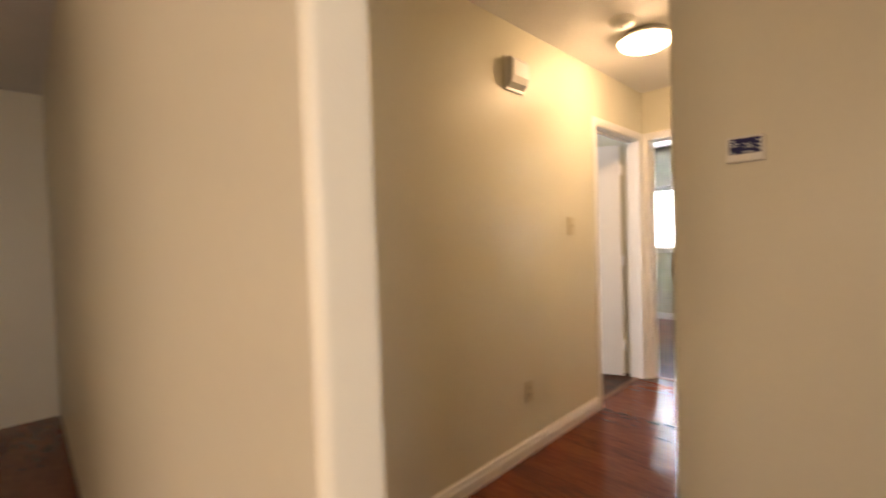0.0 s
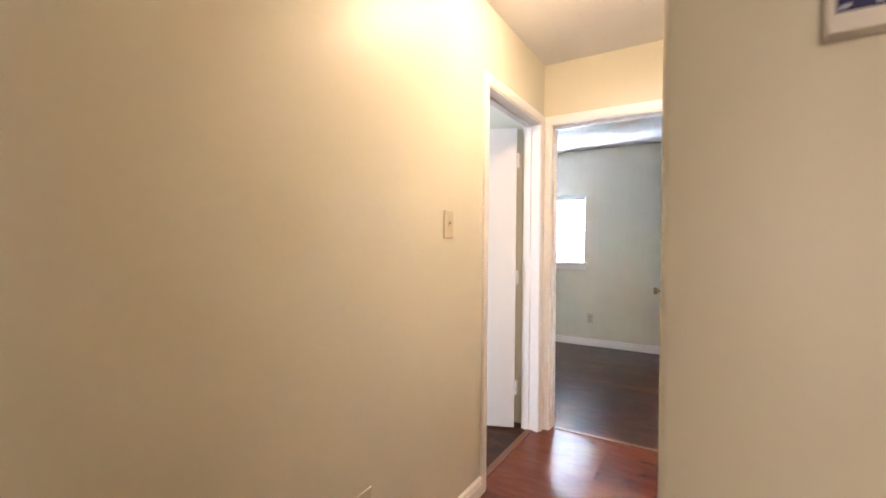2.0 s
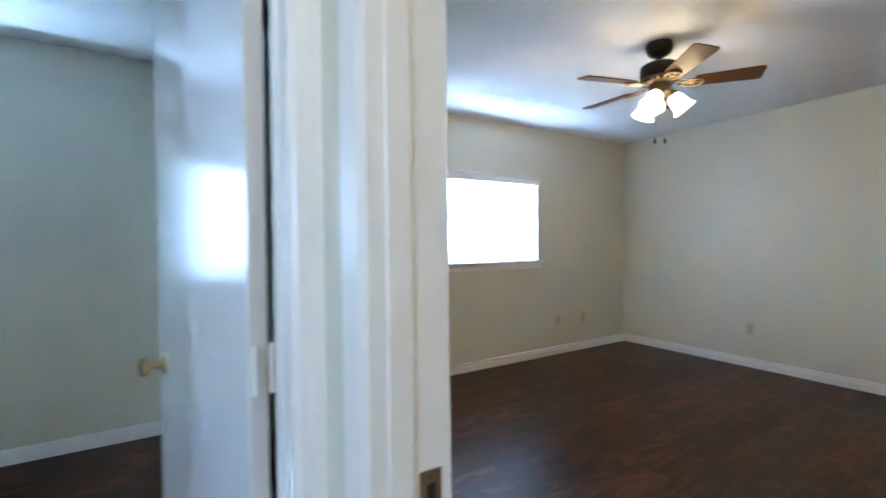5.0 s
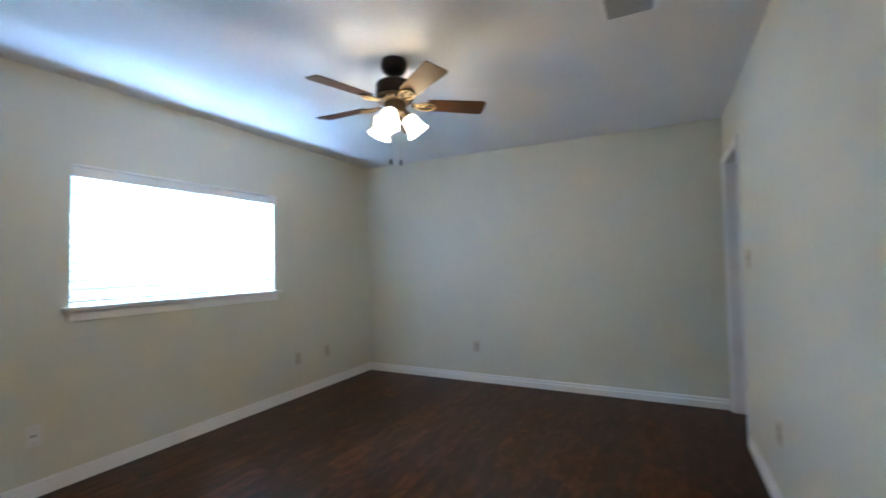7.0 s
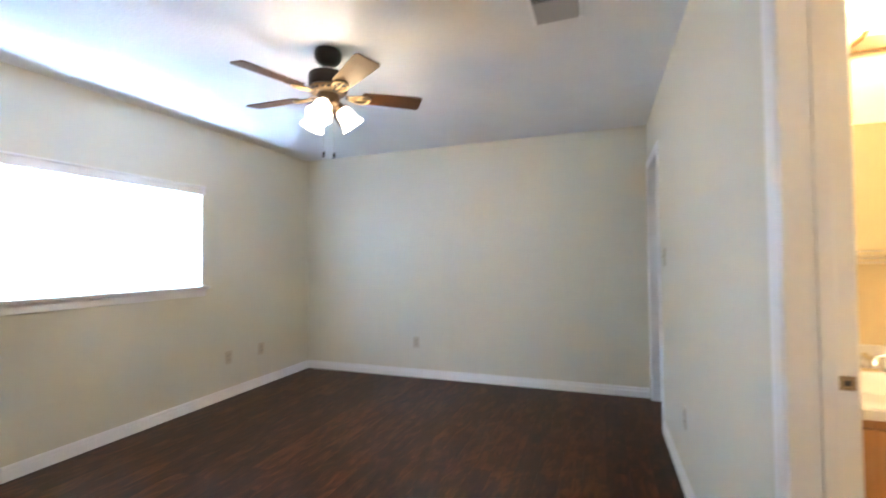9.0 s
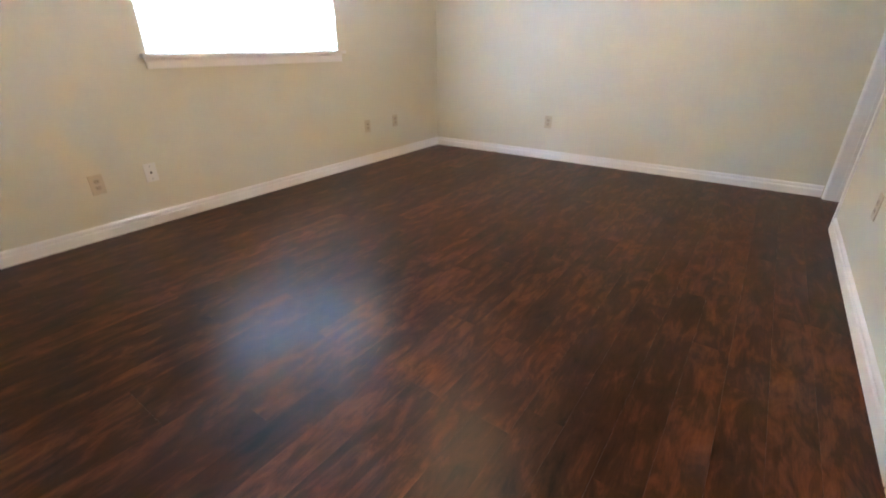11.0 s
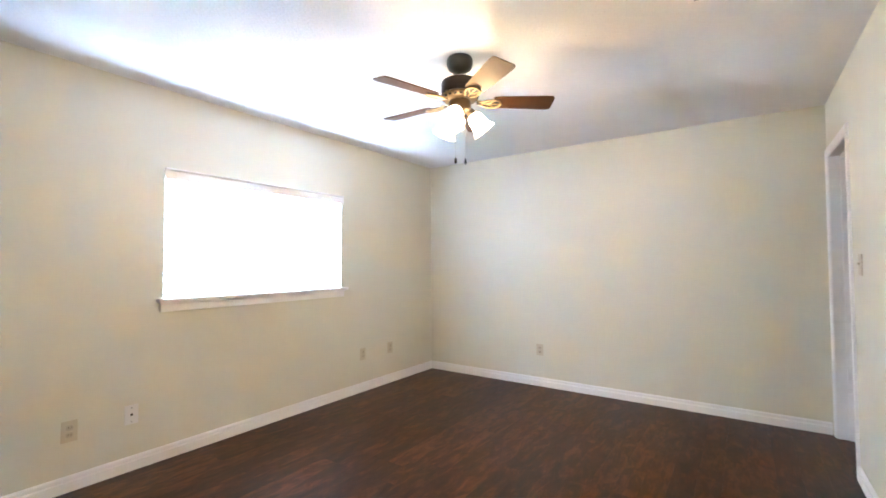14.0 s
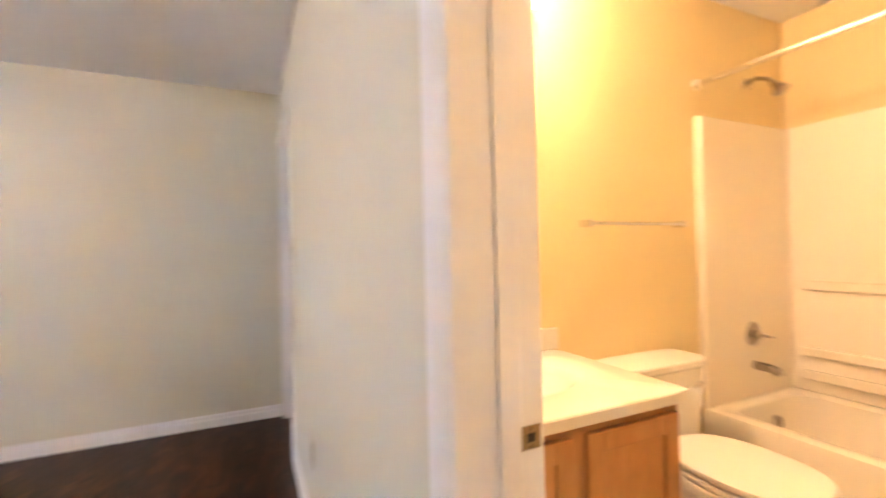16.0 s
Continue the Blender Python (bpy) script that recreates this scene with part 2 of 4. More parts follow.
def tube(bm, pts, radius, steps=10):
    """A round bar along points."""
    pts = [Vector(p) for p in pts]
    loops = []
    for i, p in enumerate(pts):
        d = (pts[min(i + 1, len(pts) - 1)] - pts[max(i - 1, 0)]).normalized()
        q = d.to_track_quat("Z", "Y").to_matrix()
        loops.append([p + q @ Vector((radius * math.cos(2 * math.pi * k / steps), radius * math.sin(2 * math.pi * k / steps), 0)) for k in range(steps)])
    return loft(bm, loops)


def ring(cx, cy, z, rx, ry, steps=32, power=2.0):
    out = []
    for k in range(steps):
        a = 2 * math.pi * k / steps
        c, s = math.cos(a), math.sin(a)
        out.append((cx + rx * math.copysign(abs(c) ** (2 / power), c), cy + ry * math.copysign(abs(s) ** (2 / power), s), z))
    return out


def wall(name, axis, at, thick, u0, u1, z0, z1, holes, mat, label, round_at=()):
    """A wall with true openings: it runs along the other axis from u0 to u1, its faces at `at` and `at + thick`."""
    us = sorted({u0, u1, *[h[0] for h in holes], *[h[1] for h in holes]})
    zs = sorted({z0, z1, *[h[2] for h in holes], *[h[3] for h in holes]})
    us, zs = [u for u in us if u0 <= u <= u1], [z for z in zs if z0 <= z <= z1]
    solid = {}
    for i in range(len(us) - 1):
        for j in range(len(zs) - 1):
            cu, cz = (us[i] + us[i + 1]) / 2, (zs[j] + zs[j + 1]) / 2
            solid[i, j] = not any(h[0] < cu < h[1] and h[2] < cz < h[3] for h in holes)
    bm, seen = bmesh.new(), {}

    def v(i, j, s):
        if (i, j, s) not in seen:
            w = at + s * thick
            seen[i, j, s] = bm.verts.new((w, us[i], zs[j]) if axis == "x" else (us[i], w, zs[j]))
        return seen[i, j, s]

    for (i, j), full in solid.items():
        if not full:
            continue
        for s in (0, 1):
            bm.faces.new((v(i, j, s), v(i + 1, j, s), v(i + 1, j + 1, s), v(i, j + 1, s)))
        for di, dj, a, b in ((-1, 0, (i, j), (i, j + 1)), (1, 0, (i + 1, j), (i + 1, j + 1)), (0, -1, (i, j), (i + 1, j)), (0, 1, (i, j + 1), (i + 1, j + 1))):
            if not solid.get((i + di, j + dj), False):
                bm.faces.new((v(*a, 0), v(*b, 0), v(*b, 1), v(*a, 1)))
    for x, y in round_at:
        edges = [e for e in bm.edges if all(abs(w.co.x - x) < 1e-4 and abs(w.co.y - y) < 1e-4 for w in e.verts)]
        bmesh.ops.bevel(bm, geom=edges, offset=0.012, segments=4, profile=0.5, affect="EDGES")
    return tagged(part(name, bm, mat), label, "wall", kind="structure")


def to_wall(axis, at, side):
    """Places (u, h, z), h metres out of the wall on that side, in the world."""
    return (lambda u, h, z: (at + side * h, u, z)) if axis == "x" else (lambda u, h, z: (u, at + side * h, z))


CASING = ((0.0, 0.0), (0.0, 0.0035), (0.008, 0.0095), (0.020, 0.011), (0.026, 0.0135), (0.048, 0.0145), (0.055, 0.013), (0.058, 0.008), (0.058, 0.0))


def casing(parent, axis, at, side, u0, u1, top, foot=0.0, profile=CASING, scale=1.0):
    """Moulded trim round three sides of an opening."""
    put, bm = to_wall(axis, at, side), bmesh.new()
    lines = []
    for d, h in profile:
        d, h = d * scale, h * scale + 0.0005
        lines.append([bm.verts.new(put(*p)) for p in ((u0 - d, h, foot), (u0 - d, h, top + d), (u1 + d, h, top + d), (u1 + d, h, foot))])
    lines.append(lines[0])
    for a, b in zip(lines, lines[1:]):
        for k in range(3):
            bm.faces.new((a[k], a[k + 1], b[k + 1], b[k]))
    bm.faces.new([q[0] for q in lines[:-1]])
    bm.faces.new([q[3] for q in lines[:-1]])
    return part("casing", bm, TRIM, parent)


BASE = ((0.0, 0.0), (0.015, 0.0), (0.015, 0.050), (0.014, 0.055), (0.0035, 0.058), (0.0035, 0.0665), (0.0125, 0.069), (0.0115, 0.080), (0.006, 0.087), (0.0, 0.089))


def baseboard(axis, at, side, u0, u1, m0=0, m1=0):
    """A moulded skirting along a wall; m0, m1: -1 mitred into an inner corner, 1 round an outer one."""
    put, bm, ends = to_wall(axis, at, side), bmesh.new(), []
    for u, mt, s in ((u0, m0, -1), (u1, m1, 1)):
        ends.append([bm.verts.new(put(u + s * mt * h, h + 0.0005, z + 0.001)) for h, z in BASE])
    a, b = ends
    for k in range(len(a)):
        bm.faces.new((a[k], a[(k + 1) % len(a)], b[(k + 1) % len(b)], b[k]))
    bm.faces.new(a)
    bm.faces.new(b)
    return tagged(part("baseboard", bm, TRIM), "white painted moulded baseboard along the wall foot", "baseboard", kind="structure")


def door_frame(name, axis, at, thick, u0, u1, top, label, front=1, back=1, stop=0.06, strike=None):
    """Jambs, stops and casings of an opening in the wall between `at` and `at + thick`."""
    f = tagged(new(name), label, "door frame", kind="structure")
    e, s = 0.003, math.copysign(1, thick)
    lo, hi = sorted((at - s * e, at + thick + s * e))

    def bar(nm, ua, ub, wa, wb, za, zb, mat=TRIM):
        bm = bmesh.new()
        if axis == "x":
            box(bm, wa, wb, ua, ub, za, zb, 0.0015, 1)
        else:
            box(bm, ua, ub, wa, wb, za, zb, 0.0015, 1)
        return part(nm, bm, mat, f)

    j = 0.018
    bar("jamb", u0 - j, u0, lo, hi, 0.0, top)
    bar("jamb", u1, u1 + j, lo, hi, 0.0, top)
    bar("head_jamb", u0 - j, u1 + j, lo, hi, top, top + j)
    w = at + s * stop
    wa, wb = sorted((w, w + s * 0.034))
    bar("stop", u0, u0 + 0.0055, wa, wb, 0.0, top - 0.011)
    bar("stop", u1 - 0.0055, u1, wa, wb, 0.0, top - 0.011)
    bar("stop", u0, u1, wa, wb, top - 0.011, top)
    if front:
        casing(f, axis, at, -s, u0 - 0.004, u1 + 0.004, top + 0.004)
    if back:
        casing(f, axis, at + thick, s, u0 - 0.004, u1 + 0.004, top + 0.004)
    if strike:
        u, side, wpos, z, hh = strike
        us = (u, u + side * 0.0025)
        wa, wb = wpos - 0.016, wpos + 0.016
        bar("strike_plate", min(us), max(us), wa, wb, z - hh, z + hh, AGED_BRASS)
        us = (u, u + side * 0.0035)
        # a raised black chip paints the shade of the latch hole
        bar("latch_hole_shade", min(us), max(us), wpos - 0.007, wpos + 0.007, z - hh * 0.42, z + hh * 0.42, BLACK)
        for dz in (-hh * 0.75, hh * 0.75):
            bar("screw", min(us), max(us), wpos - 0.003, wpos + 0.003, z + dz - 0.003, z + dz + 0.003, OLDBRASS)
    return f


def knob_set(door, x, z, y_faces, mat):
    """A round knob on a rose, on both faces of a slab."""
    for y, s in y_faces:
        bm = bmesh.new()
        m = Matrix.Translation((x, y, z)) @ Matrix.Rotation(radians(-90 * s), 4, "X")
        lathe(bm, ((0.001, 0), (0.031, 0), (0.031, 0.004), (0.024, 0.009), (0.011, 0.012), (0.010, 0.030), (0.020, 0.036), (0.027, 0.046),
                   (0.027, 0.054), (0.020, 0.062), (0.001, 0.064)), 24, m)
        part("knob", bm, mat, door, smooth=True)


def slab_door(name, hinge, angle, width, height, label, knob=None, hinges=(), flip=1):
    """A flush slab hung at `hinge` (x, y), pointing `angle` degrees from +x; its local y runs across the thickness."""
    d = thing(name, (hinge[0], hinge[1], 0), label, "door", kind="", rz=angle)
    bm = bmesh.new()
    box(bm, 0.003, width, -0.0175, 0.0175, 0.012, height, 0.002, 1)
    part("slab", bm, DOOR, d)
    if knob:
        z, mat = knob
        knob_set(d, width - 0.062, z, ((0.0175, 1), (-0.0175, -1)), mat)
        part("latch", boxes((width - 0.0005, width + 0.002, -0.011, 0.011, z - 0.028, z + 0.028)), mat, d)
    for z in hinges:
        bm = bmesh.new()
        y = 0.0175 * flip
        lathe(bm, ((0.0005, -0.045), (0.006, -0.045), (0.006, 0.045), (0.0005, 0.045)), 12, Matrix.Translation((-0.004, y + 0.004 * flip, z)))
        box(bm, -0.018, 0.0, y - 0.03 * flip, y - 0.0275 * flip, z - 0.044, z + 0.044)
        part("hinge", bm, TRIM, d)
    return d


def rounded_plate(w, h, depth, r=0.004):
    """A cover plate standing in the local xz plane, facing -y."""
    return box(bmesh.new(), -w / 2, w / 2, -depth, 0, -h / 2, h / 2, r, 2)


def facing(axis, side):
    """The turn about z that makes local -y point out of a wall."""
    return {("y", -1): 0, ("x", 1): 90, ("y", 1): 180, ("x", -1): -90}[axis, side]


def outlet(axis, at, side, u, z, mat, label, kind_of="duplex"):
    put = to_wall(axis, at, side)
    o = thing({"switch": "light_switch", "jack": "wall_jack"}.get(kind_of, "wall_outlet"), put(u, 0.0005, z), label, "light switch" if kind_of == "switch" else "outlet", rz=facing(axis, side))
    part("cover_plate", rounded_plate(0.074, 0.118, 0.006, 0.0025), mat, o)
    if kind_of == "duplex":
        for dz in (-0.0195, 0.0195):
            bm = bmesh.new()
            loft(bm, [ring(0, 0, 0, 0.0165, 0.0145, 20, 3.2), ring(0, 0, 0.0025, 0.016, 0.014, 20, 3.2)])
            bmesh.ops.transform(bm, matrix=Matrix.Translation((0, -0.006, dz)) @ Matrix.Rotation(radians(90), 4, "X"), verts=bm.verts)
            s = part("socket", bm, IVORY_WORN if mat == IVORY else mat, o)
            for dx in (-0.006, 0.006):
                part("slot", boxes((dx - 0.001, dx + 0.001, -0.0088, -0.0080, dz - 0.002, dz + 0.006)), BLACK, s)
    elif kind_of == "switch":
        part("toggle_bezel", rounded_plate(0.012, 0.026, 0.0075, 0.001), mat, o)
        bm = box(bmesh.new(), -0.004, 0.004, -0.019, -0.004, -0.004, 0.006, 0.0015, 1)
        bmesh.ops.rotate(bm, verts=bm.verts, cent=(0, 0, 0), matrix=Matrix.Rotation(radians(-25), 3, "X"))
        part("toggle", bm, mat, o)
        for dz in (-0.03, 0.03):
            part("screw", boxes((-0.003, 0.003, -0.0072, -0.0055, dz - 0.003, dz + 0.003)), mat, o)
    else:
        part("jack", rounded_plate(0.013, 0.013, 0.0085, 0.001), BLACK, o)
        for dz in (-0.042, 0.042):
            part("screw", boxes((-0.0035, 0.0035, -0.0072, -0.0055, dz - 0.0035, dz + 0.0035)), GREY_PLASTIC, o)
    return o


# ---- the shell ----
H = 2.44          # ceiling height
W = 0.89          # hall width
YW = 2.705        # window wall
XF = 5.415        # far bedroom wall
YS, YB = -0.96, -1.09   # bedroom and bath faces of the wall between them
XB = 3.31         # bath end wall
DT = 2.03         # door openings
LD = (-0.852, -0.076)   # third room's door
ED = (0.058, 0.841)     # second room's door
FD = (-0.850, -0.200)   # bedroom door
BD = (1.765, 2.400)     # bath door
CD = (4.668, 5.340)     # bedroom closet
HC = (-3.500, -2.868)   # hall closet
W1 = (2.445, 3.975, 1.045, 1.905)
W2 = (-1.900, -0.380, 1.030, 1.885)
j = 0.018


def hole(d, top=DT):
    return (d[0] - j, d[1] + j, -1, top + j)


wall("wall_hall_left", "x", 0, -0.11, -3.60, 0, 0, H, [hole(LD), hole(HC)], PAINT, "cream painted hall wall with two door openings")
wall("wall_hall_end", "y", 0, 0.11, -2.9, W, 0, H, [hole(ED)], PAINT, "cream painted hall end wall with a door opening")
wall("wall_hall_right", "x", W, 0.11, -1.99, YW, 0, H, [hole(FD), (-1.715, -0.972, -1, 2.038)], PAINT, "cream painted hall wall with the bedroom door opening")


def rounded_wall(name, x0, x1, y0, y1, corners, label, r=0.013):
    """A wall with rounded upright corners where named."""
    pts = []
    for cx, cy, a0 in ((x1, y1, 0), (x0, y1, 90), (x0, y0, 180), (x1, y0, 270)):
        if (cx, cy) in corners:
            ox, oy = (cx - r if cx == x1 else cx + r), (cy - r if cy == y1 else cy + r)
            pts += [(ox + r * math.cos(radians(a0 + 15 * k)), oy + r * math.sin(radians(a0 + 15 * k))) for k in range(7)]
        else:
            pts.append((cx, cy))
    bm = bmesh.new()
    loft(bm, [[(x, y, z) for x, y in pts] for z in (0, H)])
    return tagged(part(name, bm, PAINT), label, "wall", kind="structure")


rounded_wall("wall_thermostat", W, 1.785, -2.10, -1.99, ((W, -2.10),), "beige painted wall with a rounded outer corner")
rounded_wall("wall_stub", -3.0, 1.13, -3.667, -3.60, ((1.13, -3.667), (1.13, -3.60)), "beige painted wall end with rounded corners")
wall("wall_third_south", "y", -3.60, 0.1, -2.9, -0.11, 0, H, [], PAINT, "plain painted wall")
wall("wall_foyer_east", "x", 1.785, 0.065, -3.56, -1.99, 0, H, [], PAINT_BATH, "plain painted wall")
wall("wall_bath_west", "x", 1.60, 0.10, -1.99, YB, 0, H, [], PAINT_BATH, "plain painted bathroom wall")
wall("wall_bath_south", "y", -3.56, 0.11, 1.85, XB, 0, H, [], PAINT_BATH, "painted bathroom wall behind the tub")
# the opening south of the bath is added for the unseen side lamp
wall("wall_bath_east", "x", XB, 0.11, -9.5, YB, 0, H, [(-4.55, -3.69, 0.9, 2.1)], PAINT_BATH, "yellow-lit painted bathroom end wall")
wall("wall_bedroom_south", "y", YS, YB - YS, 1.0, XF, 0, H, [hole(BD), hole(CD)], PAINT, "grey-beige bedroom wall with bath and closet openings")
wall("wall_bedroom_far", "x", XF, 0.11, -1.9, YW, 0, H, [], PAINT, "grey-beige painted far bedroom wall")
wall("wall_window", "y", YW, 0.16, -3.01, XF + 0.11, -0.3, H, [W1, W2], PAINT, "grey-beige painted outer wall with two windows")
# made-up partition and side space, added to hold south light off the stub
wall("wall_shade_partition", "x", 0.95, -0.11, -9.5, -6.40, 0, H, [], PAINT, "plain painted wall")
wall("wall_partition_return", "y", -6.40, -0.11, -3.0, 0.84, 0, H, [], PAINT, "plain unseen wall added with the shading partition")
wall("wall_partition_end", "x", -3.0, -0.11, -6.51, -3.60, 0, H, [], PAINT, "plain painted wall closing the added side space")
wall("wall_west", "x", -2.9, -0.11, -3.60, YW, 0, H, [(-2.9, -1.7, 1.0, 2.0)], PAINT, "plain painted wall")
# unseen wall; its opening is made up to let the fill lamp in
wall("wall_living_south", "y", -9.5, -0.11, 0.84, XB + 0.11, 0, H, [(1.3, 3.1, 0.9, 2.1)], PAINT, "plain painted wall with an opening for the added fill lamp")
wall("wall_closet_south", "y", -1.9, -0.1, XB + 0.11, XF + 0.11, 0, H, [], PAINT, "plain painted closet wall")


def slab(name, x0, x1, y0, y1, z0, z1, mat, label, category):
    return tagged(part(name, boxes((x0, x1, y0, y1, z0, z1)), mat), label, category, kind="structure")


slab("ceiling", -3.01, XF + 0.11, YB + 0.01, YW + 0.16, H, H + 0.1, CEIL, "white textured bedroom and hall ceiling", "ceiling")
slab("ceiling", -3.01, XF + 0.11, -9.61, YB + 0.01, H, H + 0.1, CEIL, "white textured hall and bath ceiling", "ceiling")
ground = tagged(part("ground", boxes((-400, 400, -400, 400, -0.6, -0.35)), GROUND), "flat green lawn outside the house", "ground", kind="structure")

# floors: a base, with boards laid last
floor_bed = slab("floor_bedroom", 0.945, XF, YB, YW, -0.06, -0.008, SUBFLOOR, "dark brown hand-scraped laminate bedroom floor", "floor")
floor_two = slab("floor_second_room", -2.9, 0.945, 0.055, YW, -0.06, -0.008, SUBFLOOR, "dark brown laminate floor of the second room", "floor")
floor_three = slab("floor_third_room", -2.9, -0.055, -3.55, 0.055, -0.06, -0.008, SUBFLOOR, "dark brown laminate floor of the third room", "floor")
floor_hall = slab("floor_hall", -0.055, 0.945, -3.66, 0.055, -0.06, -0.008, SUBFLOOR, "glossy red cherry laminate hall floor", "floor")
slab("floor_foyer", 0.945, 1.80, -3.66, -2.05, -0.06, 0.0, FLOOR_RED, "red cherry laminate floor", "floor")
slab("floor_living", -3.0, XB, -9.5, -3.66, -0.06, 0.0, FLOOR_RED, "red cherry laminate floor", "floor")
slab("floor_bath", 1.65, XB, -3.56, YB, -0.06, 0.002, VINYL, "tan sheet vinyl bathroom floor", "floor")
slab("floor_closet", XB + 0.1, XF, -1.9, YB, -0.06, -0.001, FLOOR_DARK, "dark laminate closet floor", "floor")

# thresholds
for nm, rows in (("threshold", (0.083, 0.830, 0.035, 0.075, -0.006, 0.007)), ("threshold", (-0.075, -0.035, LD[0], LD[1], -0.006, 0.007)),
                 ("threshold", (0.925, 0.965, FD[0], FD[1], -0.006, 0.007)), ("threshold", (BD[0], BD[1], YB - 0.01, YB + 0.03, -0.006, 0.009))):
    tagged(part(nm, boxes(rows, bevel=0.003), STRIP), "brown wooden transition strip in the doorway", "threshold", kind="structure")

# door frames
door_frame("door_frame_1", "x", 0, -0.11, *LD, DT, "white painted moulded door frame in the hall")
door_frame("door_frame_2", "y", 0, 0.11, *ED, DT, "white painted moulded door frame at the hall end")
door_frame("door_frame_3", "x", W, 0.11, *FD, DT, "white painted moulded bedroom door frame with brass strike plate",
           stop=0.022, strike=(FD[1], -1, 0.970, 0.92, 0.029))
door_frame("door_frame_4", "y", YS, YB - YS, *BD, DT, "white painted moulded bathroom door frame with strike plate",
           strike=(BD[1], -1, YB + 0.020, 0.965, 0.016))
door_frame("door_frame_5", "y", YS, YB - YS, *CD, DT, "white painted moulded closet door frame in the bedroom corner")
door_frame("door_frame_6", "x", 0, -0.11, *HC, DT, "white painted moulded frame of the hall closet door", back=0)

# skirting
baseboard("x", 0, 1, HC[1] + 0.064, LD[0] - 0.064)
baseboard("x", 0, 1, -3.55, HC[0] - 0.064)
baseboard("y", -2.10, -1, W, 1.785, 1, -1)
baseboard("x", W, -1, -2.10, -1.720, 1, 0)
baseboard("y", YS, 1, 1.0, BD[0] - 0.064, -1, 0)
baseboard("y", YS, 1, BD[1] + 0.064, CD[0] - 0.064)
baseboard("x", XF, -1, YS + 0.02, YW, 0, -1)
baseboard("y", YW, -1, 1.0, XF, -1, -1)
baseboard("y", YW, -1, -2.9, W, -1, -1)
baseboard("x", W, -1, 0.11, YW, -1, -1)
baseboard("x", 1.0, 1, FD[1] + 0.064, YW, 0, -1)
baseboard("y", 0.11, 1, -2.9, ED[0] - 0.064, -1, 0)

# ---- doors ----
slab_door("door_1", (-0.150, LD[1] - 0.026), 202, 0.765, 2.015, "white flush door standing half open into the third room", (0.92, BRASS), (0.28, 1.02, 1.80), flip=1)
slab_door("door_2", (ED[1] - 0.024, 0.142), 102, 0.740, 2.015, "glossy white flush door standing open with a small brass knob", (0.90, BRASS), (0.28, 1.02, 1.80), flip=-1)
slab_door("door_3", (1.030, FD[0] + 0.012), -6, 0.638, 2.015, "white flush bedroom door swung fully open", None, (0.28, 1.02, 1.80), flip=1)
slab_door("door_4", (BD[0] + 0.002, YB - 0.024), -88, 0.625, 2.015, "white flush bathroom door swung open against the wall", (0.93, BRASS), (0.28, 1.02, 1.80), flip=1)
d5 = slab_door("door_5", (-0.030, HC[0] + 0.003), 90, 0.626, 2.015, "closed white flush hall closet door with an aged brass knob", (0.935, OLDBRASS))
part("strike_plate", boxes((0.6265, 0.6385, -0.0350, -0.0200, 0.918, 0.976)), OLDBRASS, d5, "dark latch plate")

# ---- windows with blinds ----


def window(name, box_, label):
    x0, x1, z0, z1 = box_
    w = tagged(new(name), label, "window", kind="structure")
    y = YW
    bm = bmesh.new()
    for r in ((x0, x0 + 0.04, y + 0.10, y + 0.14, z0 + 0.01, z1), (x1 - 0.04, x1, y + 0.10, y + 0.14, z0 + 0.01, z1), (x0 + 0.04, x1 - 0.04, y + 0.10, y + 0.14, z0 + 0.01, z0 + 0.05),
              (x0 + 0.04, x1 - 0.04, y + 0.10, y + 0.14, z1 - 0.04, z1), ((x0 + x1) / 2 - 0.02, (x0 + x1) / 2 + 0.02, y + 0.102, y + 0.138, z0 + 0.05, z1 - 0.04)):
        box(bm, *r, 0.003, 1)
    part("window_frame", bm, WHITE_PLASTIC, w)
    for a, b in ((x0 + 0.04, (x0 + x1) / 2 - 0.02), ((x0 + x1) / 2 + 0.02, x1 - 0.04)):
        p = part("pane", boxes((a, b, y + 0.118, y + 0.122, z0 + 0.05, z1 - 0.04)), GLASS, w)
        p.visible_shadow = False
    part("window_sill", boxes((x0 - 0.045, x1 + 0.045, y - 0.055, y + 0.1, z0 - 0.022, z0 + 0.002), bevel=0.005), TRIM, w)
    part("apron", boxes((x0 - 0.022, x1 + 0.022, y - 0.018, y + 0.0005, z0 - 0.085, z0 - 0.022), (x0 - 0.026, x1 + 0.026, y - 0.026, y + 0.0003, z0 - 0.036, z0 - 0.0225), bevel=0.002), TRIM, w)
    return w


